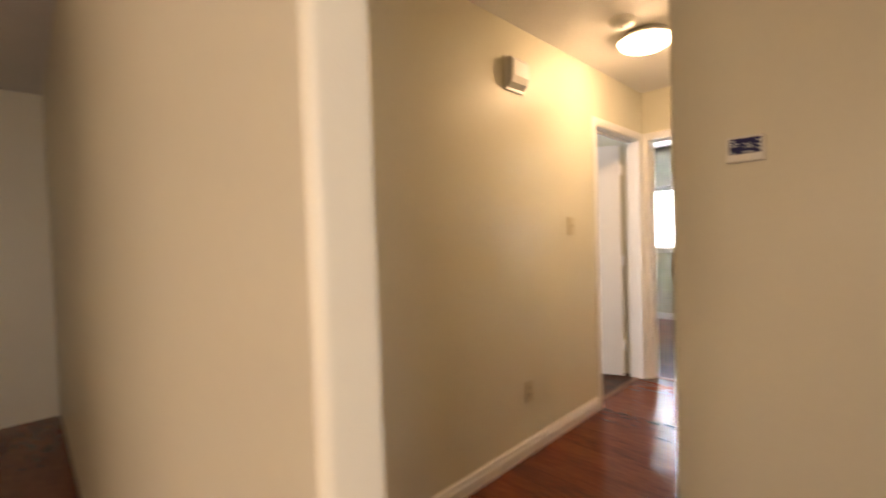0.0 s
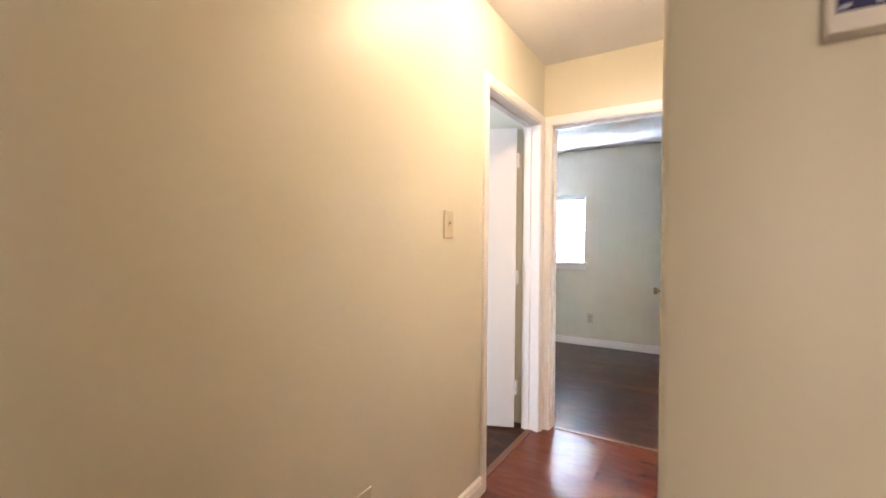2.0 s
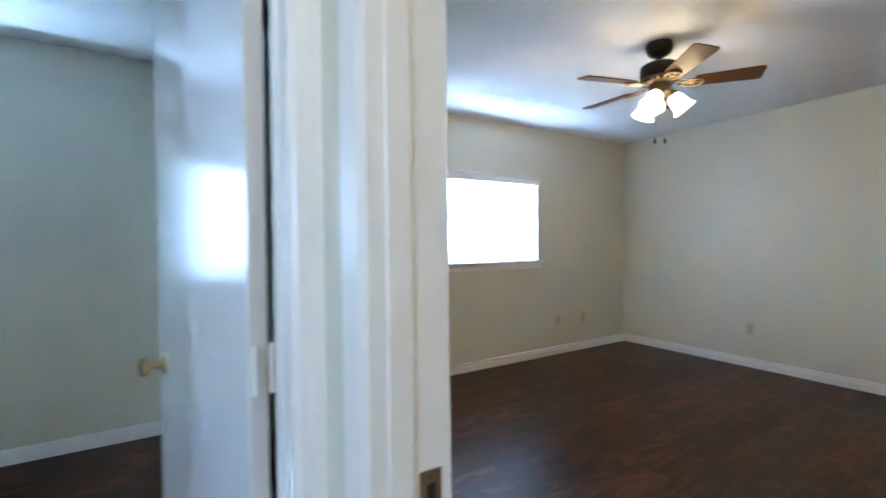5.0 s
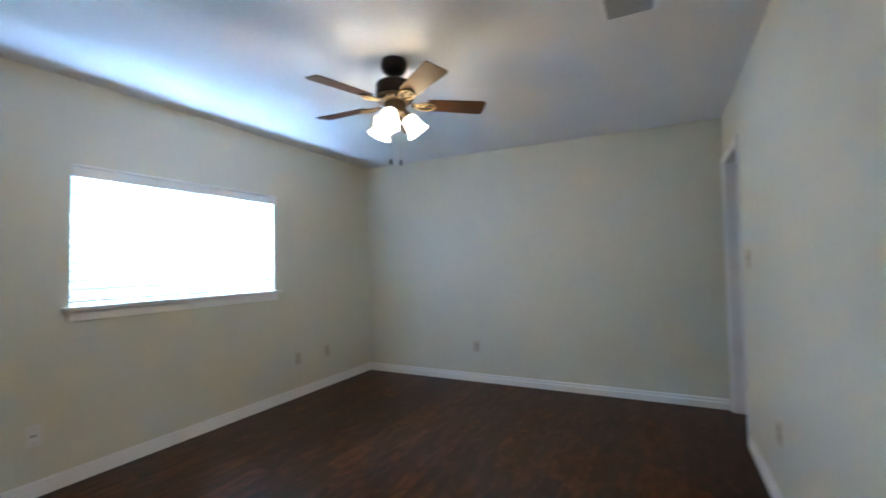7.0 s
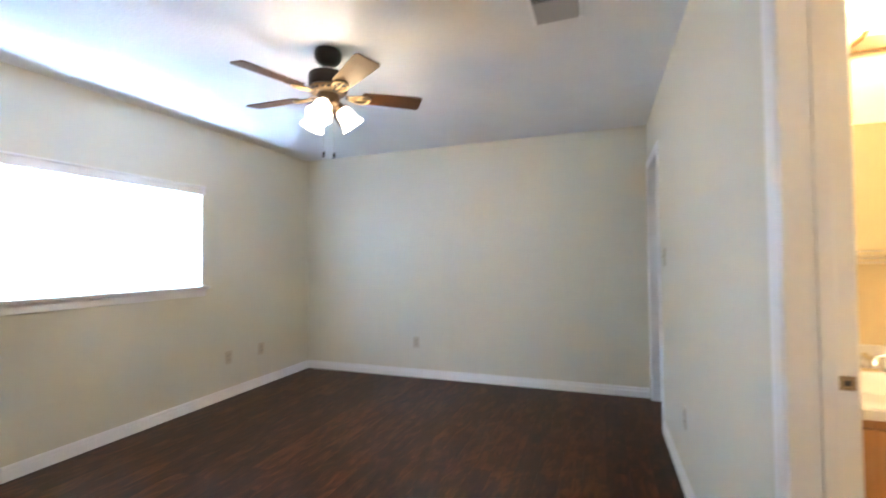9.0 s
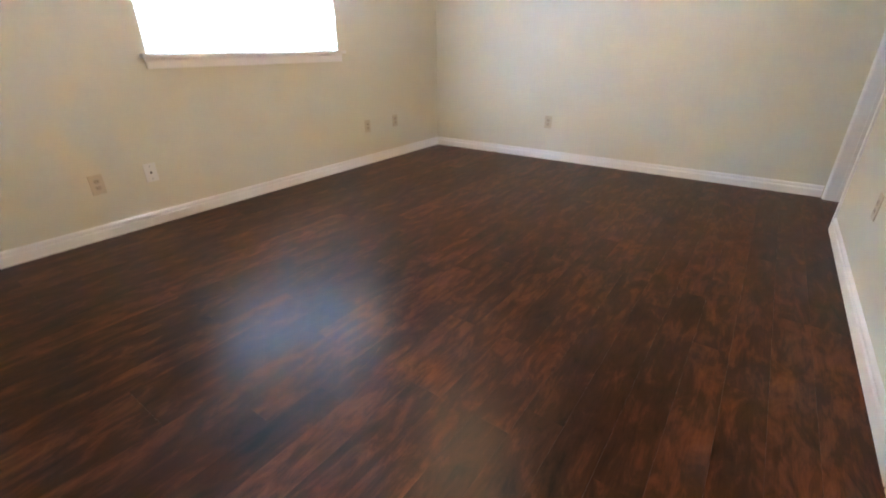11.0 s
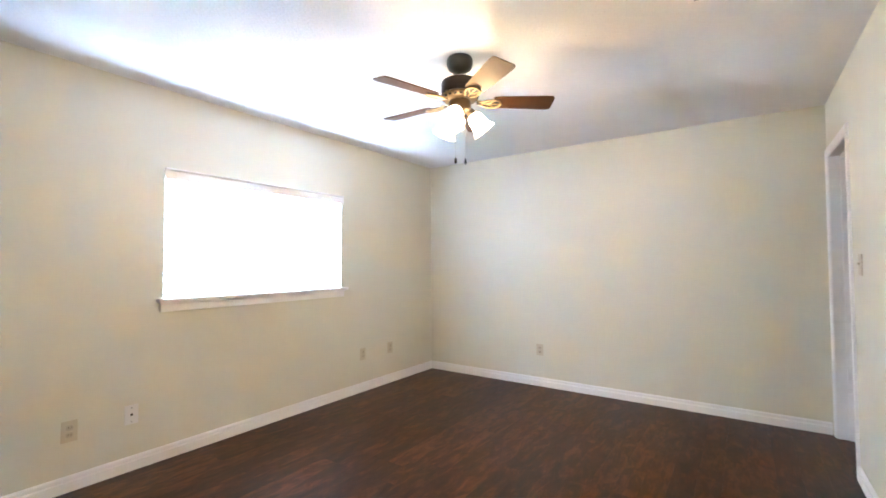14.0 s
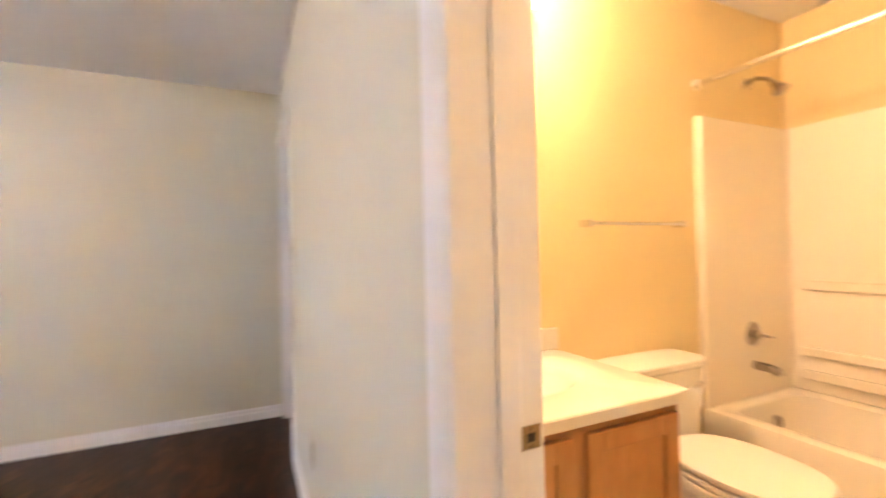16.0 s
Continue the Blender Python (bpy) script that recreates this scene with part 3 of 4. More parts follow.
def blind(box_, label):
    x0, x1, z0, z1 = box_
    x0, x1 = x0 + 0.006, x1 - 0.006
    b = thing("window_blind", ((x0 + x1) / 2, YW + 0.03, z1), label, "blind", group="window blinds")
    hw = (x1 - x0) / 2
    bm = bmesh.new()
    prof = [(-0.055, -0.078), (-0.055, -0.020), (-0.062, -0.012), (-0.062, -0.002), (-0.040, -0.002), (-0.040, -0.078)]
    loft(bm, [[(sx * (hw + 0.012), py, pz + 0.010) for py, pz in prof] for sx in (-1, 1)])
    part("valance", bm, TRIM, b)
    part("headrail", boxes((-hw, hw, -0.03, 0.022, -0.05, -0.004)), TRIM, b)
    pitch, tilt = 0.0535, radians(-78)
    n = int((z1 - z0 - 0.085) / pitch)
    sb = bmesh.new()
    pts = []
    for k in range(6):
        v = -0.034 + 0.068 * k / 5
        bow = 0.004 * (1 - (v / 0.034) ** 2)
        pts.append((v * math.cos(tilt) - bow * math.sin(tilt), v * math.sin(tilt) + bow * math.cos(tilt)))
    back = [(p + 0.0022 * math.sin(tilt), q - 0.0022 * math.cos(tilt)) for p, q in reversed(pts)]
    loft(sb, [[(sx * hw, p, q) for p, q in pts + back] for sx in (-1, 1)])
    me = mesh_of("slat", sb, SLAT)
    for k in range(n):
        s = new("slat", me)
        s.parent = b
        s.location = (0, 0, -0.085 - pitch * k)
        s.rotation_euler = (radians(random.uniform(-2, 2)), 0, radians(random.uniform(-0.06, 0.06)))
    zb = -0.085 - pitch * n
    part("bottom_rail", boxes((-hw, hw, -0.026, 0.026, zb - 0.004, zb + 0.012), bevel=0.003), WHITE_PLASTIC, b)
    for x in (-hw * 0.72, 0, hw * 0.72):
        bm = bmesh.new()
        tube(bm, ((x, -0.034, -0.06), (x, -0.034, zb)), 0.0012, 6)
        part("ladder_cord", bm, WHITE_PLASTIC, b)
    return b


window("window_1", W1, "bedroom window with white sill and apron under a bright sky")
window("window_2", W2, "second room window with white sill and apron")
blind(W1, "closed white slatted blind glowing with daylight in the bedroom window")
blind(W2, "closed white slatted blind glowing with daylight in the second room")

# ---- hall fittings ----


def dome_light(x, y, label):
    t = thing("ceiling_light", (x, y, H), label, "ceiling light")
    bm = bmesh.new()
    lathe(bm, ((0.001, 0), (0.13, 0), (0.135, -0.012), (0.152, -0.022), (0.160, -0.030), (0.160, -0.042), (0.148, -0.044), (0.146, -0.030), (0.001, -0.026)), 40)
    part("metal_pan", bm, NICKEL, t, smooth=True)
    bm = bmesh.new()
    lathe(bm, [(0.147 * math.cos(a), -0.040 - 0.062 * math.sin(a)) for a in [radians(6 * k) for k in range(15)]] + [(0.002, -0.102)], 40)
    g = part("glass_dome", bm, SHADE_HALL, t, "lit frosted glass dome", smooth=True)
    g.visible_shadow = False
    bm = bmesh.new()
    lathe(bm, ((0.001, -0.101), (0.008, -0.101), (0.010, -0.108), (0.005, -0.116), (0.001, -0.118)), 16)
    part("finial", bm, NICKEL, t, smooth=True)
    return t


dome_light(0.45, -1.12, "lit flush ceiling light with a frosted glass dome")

t = thing("smoke_detector", (0.43, -1.40, H), "round white smoke detector on the ceiling", "smoke detector")
bm = bmesh.new()
lathe(bm, ((0.001, 0), (0.068, 0), (0.068, -0.010), (0.062, -0.016), (0.058, -0.030), (0.045, -0.038), (0.001, -0.040)), 32)
part("housing", bm, WHITE_PLASTIC, t, smooth=True)
bm = bmesh.new()
lathe(bm, ((0.001, -0.0402), (0.012, -0.0402), (0.010, -0.044), (0.001, -0.044)), 16)
part("test_button", bm, GREY_PLASTIC, t)

t = thing("alarm_box", (0.0005, -1.835, 2.155), "white rectangular door chime box high on the hall wall", "chime", rz=90)
part("back_plate", rounded_plate(0.165, 0.185, 0.012, 0.003), WHITE_PLASTIC, t)
bm = bmesh.new()
prof = [(0.0, -0.010), (0.0, -0.045), (-0.02, -0.058), (-0.10, -0.058), (-0.135, -0.045), (-0.155, -0.010)]
loft(bm, [[(x, py, pz + 0.078) for pz, py in prof] for x in (-0.074, 0.074)])
part("cover", bm, WHITE_PLASTIC, t)

outlet("x", 0, 1, -1.242, 1.316, IVORY, "ivory plastic light switch on the cream hall wall", "switch")
outlet("x", 0, 1, -1.766, 0.363, IVORY, "ivory plastic outlet low on the cream hall wall")

t = thing("thermostat", (1.124, -2.1005, 1.530), "white thermostat with a dark blue screen on the beige wall", "thermostat")
part("body", rounded_plate(0.104, 0.078, 0.024, 0.006), WHITE_PLASTIC, t)
s = part("screen", boxes((-0.043, 0.043, -0.0252, -0.0235, -0.020, 0.031)), SCREEN, t, "dark blue glossy screen")
for r in ((-0.040, -0.028, 0.022, 0.026), (-0.040, -0.018, 0.012, 0.016), (-0.040, -0.020, 0.005, 0.008), (-0.040, -0.030, -0.016, -0.012), (-0.006, 0.022, -0.016, -0.013), (0.034, 0.040, 0.016, 0.022), (0.033, 0.041, 0.003, 0.008), (0.034, 0.040, -0.010, -0.004)):
    part("readout", boxes((r[0], r[1], -0.0258, -0.0250, r[2], r[3])), SCREEN_INK, s)
tx = bpy.data.curves.new("figure", "FONT")
tx.body, tx.size, tx.align_x, tx.extrude = "76", 0.026, "CENTER", 0.0002
tmp = new("figure", tx)
fig = new("readout", bpy.data.meshes.new_from_object(tmp))
bpy.data.objects.remove(tmp)
fig.data.materials.append(SCREEN_INK)
fig.parent, fig.location, fig.rotation_euler = s, (0.008, -0.0256, -0.004), (radians(90), 0, 0)
part("lower_edge", boxes((-0.051, 0.051, -0.032, -0.001, -0.046, -0.030), bevel=0.002), WHITE_PLASTIC, t)

# air-handler closet door with its return grille
t = thing("utility_door", (W - 0.0005, -1.455, 0), "glossy white utility closet door with a return air grille", "door", rz=-90)
part("slab", boxes((-0.480, 0.248, -0.007, 0.028, 0.012, 2.033), bevel=0.002), DOOR, t)
for z in (0.30, 0.90, 1.75):
    bm = bmesh.new()
    lathe(bm, ((0.0005, -0.042), (0.006, -0.042), (0.006, 0.042), (0.0005, 0.042)), 12, Matrix.Translation((0.252, -0.012, z)))
    box(bm, 0.222, 0.248, -0.0095, -0.0065, z - 0.040, z + 0.040, 0.001, 1)
    part("hinge", bm, TRIM, t, "white painted hinge")
bm = bmesh.new()
m = Matrix.Translation((-0.316, -0.007, 1.288)) @ Matrix.Rotation(radians(90), 4, "X")
lathe(bm, ((0.001, 0), (0.012, 0), (0.012, 0.002), (0.005, 0.004), (0.005, 0.022), (0.001, 0.022)), 18, m)
k = part("knob", bm, BRASS, t, "brass stem", smooth=True)
bm = bmesh.new()
lathe(bm, ((0.001, 0.020), (0.010, 0.020), (0.017, 0.024), (0.018, 0.030), (0.014, 0.035), (0.001, 0.036)), 20, m)
part("knob_cap", bm, WHITE_PLASTIC, k, "round white cap", smooth=True)
g0, g1, gz0, gz1 = -0.410, 0.190, 0.14, 0.893
bm = bmesh.new()
prof = [(0, 0.0), (0, 0.009), (0.008, 0.016), (0.018, 0.016), (0.026, 0.008), (0.050, 0.008), (0.057, 0.016), (0.066, 0.014), (0.070, 0.0)]
lines = [[bm.verts.new((x, -0.0075 - h, z)) for x, z in ((g0 + d, gz0 + d), (g1 - d, gz0 + d), (g1 - d, gz1 - d), (g0 + d, gz1 - d))] for d, h in prof]
for a, b in zip(lines, lines[1:]):
    for k in range(4):
        bm.faces.new((a[k], a[(k + 1) % 4], b[(k + 1) % 4], b[k]))
gr = part("grille", bm, TRIM, t, "white pressed-metal return air grille")
me = None
for k in range(int((gz1 - gz0 - 0.15) / 0.0195)):
    z = gz0 + 0.078 + 0.0195 * k
    if me is None:
        lb = boxes((g0 + 0.071, g1 - 0.071, -0.001, 0.001, -0.012, 0.012))
        me = mesh_of("louver", lb, TRIM)
    o = new("louver", me)
    o.parent, o.location, o.rotation_euler = gr, (0, -0.018, z), (radians(-42), 0, 0)

# ---- second room and bedroom fittings ----
outlet("y", YW, -1, -0.300, 0.341, IVORY, "ivory plastic outlet low on the second room wall")
outlet("y", YW, -1, 4.659, 0.371, IVORY, "ivory plastic outlet near the bedroom corner")
outlet("y", YW, -1, 4.254, 0.369, IVORY, "ivory plastic outlet under the bedroom window side")
outlet("y", YW, -1, 2.275, 0.343, WHITE_PLASTIC, "white plastic cable jack plate low on the wall", "jack")
outlet("y", YW, -1, 1.975, 0.335, IVORY, "ivory plastic outlet beside a white jack plate")
outlet("x", XF, -1, 1.313, 0.372, IVORY, "ivory plastic outlet low on the far wall")
outlet("y", YS, 1, 3.78, 0.400, IVORY, "ivory plastic outlet low between the bath and closet doors")
outlet("y", YS, 1, 4.40, 1.25, IVORY, "ivory plastic light switch beside the closet door", "switch")

t = thing("ceiling_vent", (3.172, -0.378, H), "white metal ceiling air vent with angled louvers", "vent")
bm = bmesh.new()
lines = [[bm.verts.new((sx * (0.19 - d), sy * (0.125 - d), -h - 0.0005)) for sx, sy in ((-1, -1), (1, -1), (1, 1), (-1, 1))] for d, h in ((0, 0), (0.002, 0.008), (0.022, 0.012), (0.026, 0.0))]
for a, b in zip(lines, lines[1:]):
    for k in range(4):
        bm.faces.new((a[k], a[(k + 1) % 4], b[(k + 1) % 4], b[k]))
part("vent_frame", bm, TRIM, t)
# black sheet painted in for the dark of the duct; the ceiling is uncut
part("shade_backing", boxes((-0.165, 0.165, -0.10, 0.10, -0.003, -0.001)), BLACK, t)
lb = boxes((-0.0006, 0.0006, -0.098, 0.098, -0.0125, 0.0125))
me = mesh_of("slat", lb, GREY_PLASTIC)
for k in range(18):
    o = new("slat", me)
    o.parent, o.location, o.rotation_euler = t, (-0.153 + 0.018 * k, 0, -0.011), (0, radians(50 if k < 9 else -50), 0)

# ---- ceiling fan ----
fan = thing("ceiling_fan", (FAN[0], FAN[1], H), "bronze and brass ceiling fan with five wooden blades and lit shades", "ceiling fan")
bm = bmesh.new()
lathe(bm, ((0.001, 0), (0.070, 0), (0.076, -0.016), (0.075, -0.040), (0.064, -0.064), (0.042, -0.080), (0.018, -0.086), (0.001, -0.087)), 36)
part("canopy", bm, BRONZE, fan, smooth=True)
bm = bmesh.new()
lathe(bm, ((0.001, -0.080), (0.012, -0.080), (0.012, -0.122), (0.001, -0.122)), 16)
part("downrod", bm, BRONZE, fan, smooth=True)
bm = bmesh.new()
lathe(bm, ((0.001, -0.112), (0.022, -0.112), (0.030, -0.119), (0.080, -0.124), (0.104, -0.138), (0.108, -0.150), (0.108, -0.202), (0.102, -0.214), (0.001, -0.214)), 40)
motor = part("motor_housing", bm, BRONZE, fan, smooth=True)
bm = bmesh.new()
lathe(bm, ((0.001, -0.2125), (0.103, -0.2125), (0.110, -0.218), (0.106, -0.230), (0.090, -0.244), (0.070, -0.250), (0.001, -0.250)), 40)
band = part("filigree_band", bm, OLDBRASS, motor, "dark antique brass pierced band", smooth=True)
bm = bmesh.new()
for k in range(20):
    a = 2 * math.pi * k / 20
    m = Matrix.Rotation(a, 4, "Z") @ Matrix.Translation((0.1010, 0, -0.2345)) @ Matrix.Rotation(radians(35), 4, "Y")
    bmesh.ops.create_cube(bm, size=1, matrix=m @ Matrix.Diagonal((0.002, 0.018, 0.014, 1)))
part("pierced_slots", bm, BRONZE, motor)
bm = bmesh.new()
lathe(bm, ((0.001, -0.248), (0.060, -0.248), (0.064, -0.262), (0.064, -0.294), (0.056, -0.308), (0.030, -0.318), (0.014, -0.366), (0.010, -0.385), (0.001, -0.387)), 36)
part("switch_housing", bm, OLDBRASS, fan, "dark antique brass switch housing", smooth=True)

R0, R1 = 0.190, 0.533
bb = bmesh.new()
outline = [(R0, -0.050), (R0 + 0.02, -0.054), (R1 - 0.03, -0.066), (R1 - 0.008, -0.062), (R1, -0.050), (R1, 0.050), (R1 - 0.008, 0.062), (R1 - 0.03, 0.066), (R0 + 0.02, 0.054), (R0, 0.050)]
loft(bb, [[(x, y, z) for x, y in outline] for z in (-0.003, 0.003)])
blade_me = mesh_of("blade", bb, BLADE)
pb = bmesh.new()
loft(pb, [[(x, y, z) for x, y in ((0.095, -0.012), (0.125, -0.014), (0.150, -0.026), (0.188, -0.036), (0.215, -0.026), (0.232, -0.004), (0.232, 0.004), (0.215, 0.026), (0.188, 0.036), (0.150, 0.026), (0.125, 0.014), (0.095, 0.012))] for z in (-0.0055, 0.0)])
plate_me = mesh_of("blade_iron", pb, BRONZE)
ib = bmesh.new()
for s in (-1, 1):
    tube(ib, ((0.098, 0.010 * s, 0.004), (0.125, 0.018 * s, -0.006), (0.155, 0.034 * s, -0.008), (0.190, 0.040 * s, -0.007), (0.220, 0.028 * s, -0.007), (0.236, 0, -0.007)), 0.005, 8)
tube(ib, ((0.120, 0, -0.005), (0.236, 0, -0.007)), 0.004, 8)
for s in (-1, 1):
    tube(ib, ((0.150, 0, -0.006), (0.178, 0.018 * s, -0.007), (0.205, 0.036 * s, -0.007)), 0.0035, 8)
iron_me = mesh_of("filigree", ib, BRASS, True)
for k in range(5):
    a = radians(91 + 72 * k)
    base = Matrix.Rotation(a, 4, "Z") @ Matrix.Translation((0, 0, -0.255))
    for nm, me_, dz in (("blade", blade_me, 0.004), ("blade_iron", plate_me, 0.0)):
        o = new(nm, me_)
        o.parent = fan
        o.matrix_local = base @ Matrix.Rotation(radians(-12), 4, "X") @ Matrix.Translation((0, 0, dz))
    fi = new("filigree", iron_me)
    fi.parent = o

for k in range(3):
    a = radians(75 + 120 * k)
    m = Matrix.Rotation(a, 4, "Z") @ Matrix.Translation((0.056, 0, -0.300)) @ Matrix.Rotation(radians(-38), 4, "Y")
    bm = bmesh.new()
    lathe(bm, ((0.001, 0.012), (0.020, 0.010), (0.024, -0.006), (0.026, -0.030), (0.022, -0.034), (0.001, -0.034)), 20, m)
    arm = part("lamp_holder", bm, OLDBRASS, fan, smooth=True)
    bm = bmesh.new()
    out = [(0.024, -0.026), (0.036, -0.034), (0.046, -0.055), (0.049, -0.082), (0.052, -0.108), (0.062, -0.130), (0.070, -0.142)]
    inn = [(r - 0.003, z) for r, z in reversed(out)]
    steps, rings_ = 32, []
    for r, z in out + inn:
        rings_.append([m @ Vector(((r + (0.004 * math.cos(8 * 2 * math.pi * q / steps) if z < -0.12 else 0)) * math.cos(2 * math.pi * q / steps),
                                   (r + (0.004 * math.cos(8 * 2 * math.pi * q / steps) if z < -0.12 else 0)) * math.sin(2 * math.pi * q / steps), z)) for q in range(steps)])
    loft(bm, rings_, False)
    sh = part("glass_shade", bm, SHADE_FAN, arm, "lit frosted tulip glass shade", smooth=True)
    sh.visible_shadow = False
for dx, dy, ln in ((-0.030, 0.012, 0.270), (0.026, -0.018, 0.268)):
    bm = bmesh.new()
    tube(bm, ((dx, dy, -0.305), (dx, dy, -0.305 - ln)), 0.0004, 6)
    c = part("pull_chain", bm, BRASS, fan)
    bm = bmesh.new()
    lathe(bm, ((0.001, 0.0), (0.005, -0.002), (0.007, -0.020), (0.006, -0.032), (0.001, -0.035)), 12, Matrix.Translation((dx, dy, -0.305 - ln)))
    part("chain_pull", bm, BRONZE, c, "dark wooden pull", smooth=True)

# ---- bathroom ----
VX, VY, VZ = 2.735, -1.835, 0.82
vanity = thing("vanity_cabinet", (VX, VY, 0), "honey oak bathroom vanity cabinet with framed doors", "cabinet")
vw = YB - VY - 0.004
vd = XB - VX - 0.002
bm = boxes((0.024, 0.044, 0.012, vw, 0.09, VZ - 0.032), (0.044, vd, 0.012, 0.028, 0.09, VZ - 0.032), (0.044, vd, vw - 0.016, vw, 0.09, VZ - 0.032), (0.044, vd, 0.028, vw - 0.016, 0.09, 0.106), (0.08, vd, 0.016, vw - 0.002, 0.002, 0.09))
part("body", bm, OAK, vanity)
half = (vw - 0.012) / 2


def panel_door(y0, y1, z0, z1):
    """A framed door with a recessed panel, facing -x."""
    bm = bmesh.new()
    for r in ((0.004, 0.023, y0, y0 + 0.052, z0, z1), (0.004, 0.023, y1 - 0.052, y1, z0, z1), (0.004, 0.023, y0 + 0.052, y1 - 0.052, z0, z0 + 0.052), (0.004, 0.023, y0 + 0.052, y1 - 0.052, z1 - 0.052, z1)):
        box(bm, *r, 0.003, 2)
    d = part("door", bm, OAK, vanity)
    part("panel", boxes((0.013, 0.022, y0 + 0.050, y1 - 0.050, z0 + 0.050, z1 - 0.050)), OAK, d)


panel_door(0.030, 0.012 + half - 0.022, 0.13, VZ - 0.062)
panel_door(0.012 + half + 0.022, vw - 0.018, 0.13, VZ - 0.062)

top = thing("bathroom_counter", (VX, VY, VZ), "cream cultured marble vanity top with an oval basin", "countertop")
bm = bmesh.new()
cx, cy, rx, ry = 0.30, vw / 2 + 0.006, 0.155, 0.205
n = 48
outer = []
for k in range(n):
    a = 2 * math.pi * k / n
    c, s = math.cos(a), math.sin(a)
    tx = (((XB - VX - 0.002) - cx) if c > 0 else (cx + 0.008)) / max(abs(c), 1e-6)
    ty = ((vw - cy) if s > 0 else (cy + 0.008)) / max(abs(s), 1e-6)
    r = min(tx, ty)
    outer.append((cx + r * c, cy + r * s))
loops = [[(x, y, -0.032) for x, y in outer], [(x, y, -0.004) for x, y in outer],
         [(cx + (x - cx) * 0.985, cy + (y - cy) * 0.985, 0.0) for x, y in outer]]
for f_, z in ((1.06, 0.001), (1.0, -0.004), (0.93, -0.018), (0.78, -0.045), (0.5, -0.068), (0.12, -0.076)):
    loops.append([(cx + rx * f_ * math.cos(2 * math.pi * k / n), cy + ry * f_ * math.sin(2 * math.pi * k / n), z) for k in range(n)])
loft(bm, loops, False)
bm.faces.new([v for v in list(bm.verts)[-n:]])
part("counter", bm, MARBLE, top, smooth=True)
part("backsplash", boxes((XB - VX - 0.024, XB - VX - 0.002, -0.006, vw, 0.001, 0.086), bevel=0.004), MARBLE, top)
bm = bmesh.new()
lathe(bm, ((0.001, -0.075), (0.022, -0.075), (0.022, -0.072), (0.001, -0.071)), 20, Matrix.Translation((cx, cy, 0)))
part("drain", bm, CHROME, top)

fc = thing("basin_faucet", (VX + 0.505, VY + cy, VZ), "chrome two-handle basin faucet with lever handles", "faucet")
bm = bmesh.new()
loft(bm, [ring(0, 0, 0.001, 0.028, 0.085, 28, 3), ring(0, 0, 0.014, 0.024, 0.080, 28, 3)])
part("base", bm, CHROME, fc, smooth=True)
bm = bmesh.new()
tube(bm, ((0, 0, 0.012), (-0.006, 0, 0.050), (-0.045, 0, 0.062), (-0.100, 0, 0.050), (-0.112, 0, 0.036)), 0.012, 12)
part("spout", bm, CHROME, fc, smooth=True)
for s in (-1, 1):
    bm = bmesh.new()
    lathe(bm, ((0.001, 0.012), (0.020, 0.012), (0.016, 0.045), (0.010, 0.055), (0.001, 0.057)), 18, Matrix.Translation((0, 0.052 * s, 0)))
    tube(bm, ((0, 0.052 * s, 0.052), (-0.010, 0.085 * s, 0.060), (-0.018, 0.118 * s, 0.062)), 0.006, 10)
    part("handle", bm, CHROME, fc, smooth=True)

mc = thing("medicine_cabinet", (XB - 0.0005, -1.500, 1.49), "mirrored medicine cabinet with a thin metal edge", "cabinet", rz=-90)
part("case", rounded_plate(0.37, 0.545, 0.020, 0.002), CHROME, mc)
part("mirror", boxes((-0.180, 0.180, -0.0235, -0.020, -0.215, 0.268)), MIRROR, mc, "plain mirror door")
part("bottom_rail", boxes((-0.183, 0.183, -0.030, -0.0205, -0.268, -0.249), (-0.183, 0.183, -0.028, -0.0205, -0.243, -0.222), bevel=0.003), CHROME, mc)

vl = thing("vanity_light", (XB - 0.0005, -1.50, 2.075), "lit three-lamp vanity light bar with glass shades", "wall light", rz=-90)
part("back_bar", rounded_plate(0.54, 0.060, 0.022, 0.006), BRASS, vl)
for k in (-1, 0, 1):
    bm = bmesh.new()
    tube(bm, ((0.19 * k, -0.025, 0.0), (0.19 * k, -0.085, 0.0), (0.19 * k, -0.115, 0.014), (0.19 * k, -0.115, 0.032)), 0.010, 10)
    a_ = part("arm", bm, BRASS, vl, smooth=True)
    bm = bmesh.new()
    out = [(0.028, 0.026), (0.036, 0.040), (0.042, 0.070), (0.050, 0.100), (0.060, 0.125)]
    inn = [(r - 0.003, z) for r, z in reversed(out)]
    mm = Matrix.Translation((0.19 * k, -0.115, 0))
    loft(bm, [[mm @ Vector((r * math.cos(2 * math.pi * q / 28), r * math.sin(2 * math.pi * q / 28), z)) for q in range(28)] for r, z in out + inn], False)
    sh = part("glass_shade", bm, SHADE_BATH, a_, "lit bell glass shade", smooth=True)
    sh.visible_shadow = False

tb = thing("towel_bar", (XB - 0.0005, -2.272, 1.318), "chrome towel bar on the bathroom wall", "towel bar", rz=-90)
for s in (-1, 1):
    part("bracket", box(bmesh.new(), 0.277 * s - 0.012, 0.277 * s + 0.012, -0.060, 0, -0.015, 0.015, 0.004, 2), CHROME, tb, "small chrome bracket")
bm = bmesh.new()
tube(bm, ((-0.272, -0.048, 0), (0.272, -0.048, 0)), 0.008, 12)
part("bar", bm, CHROME, tb, smooth=True)

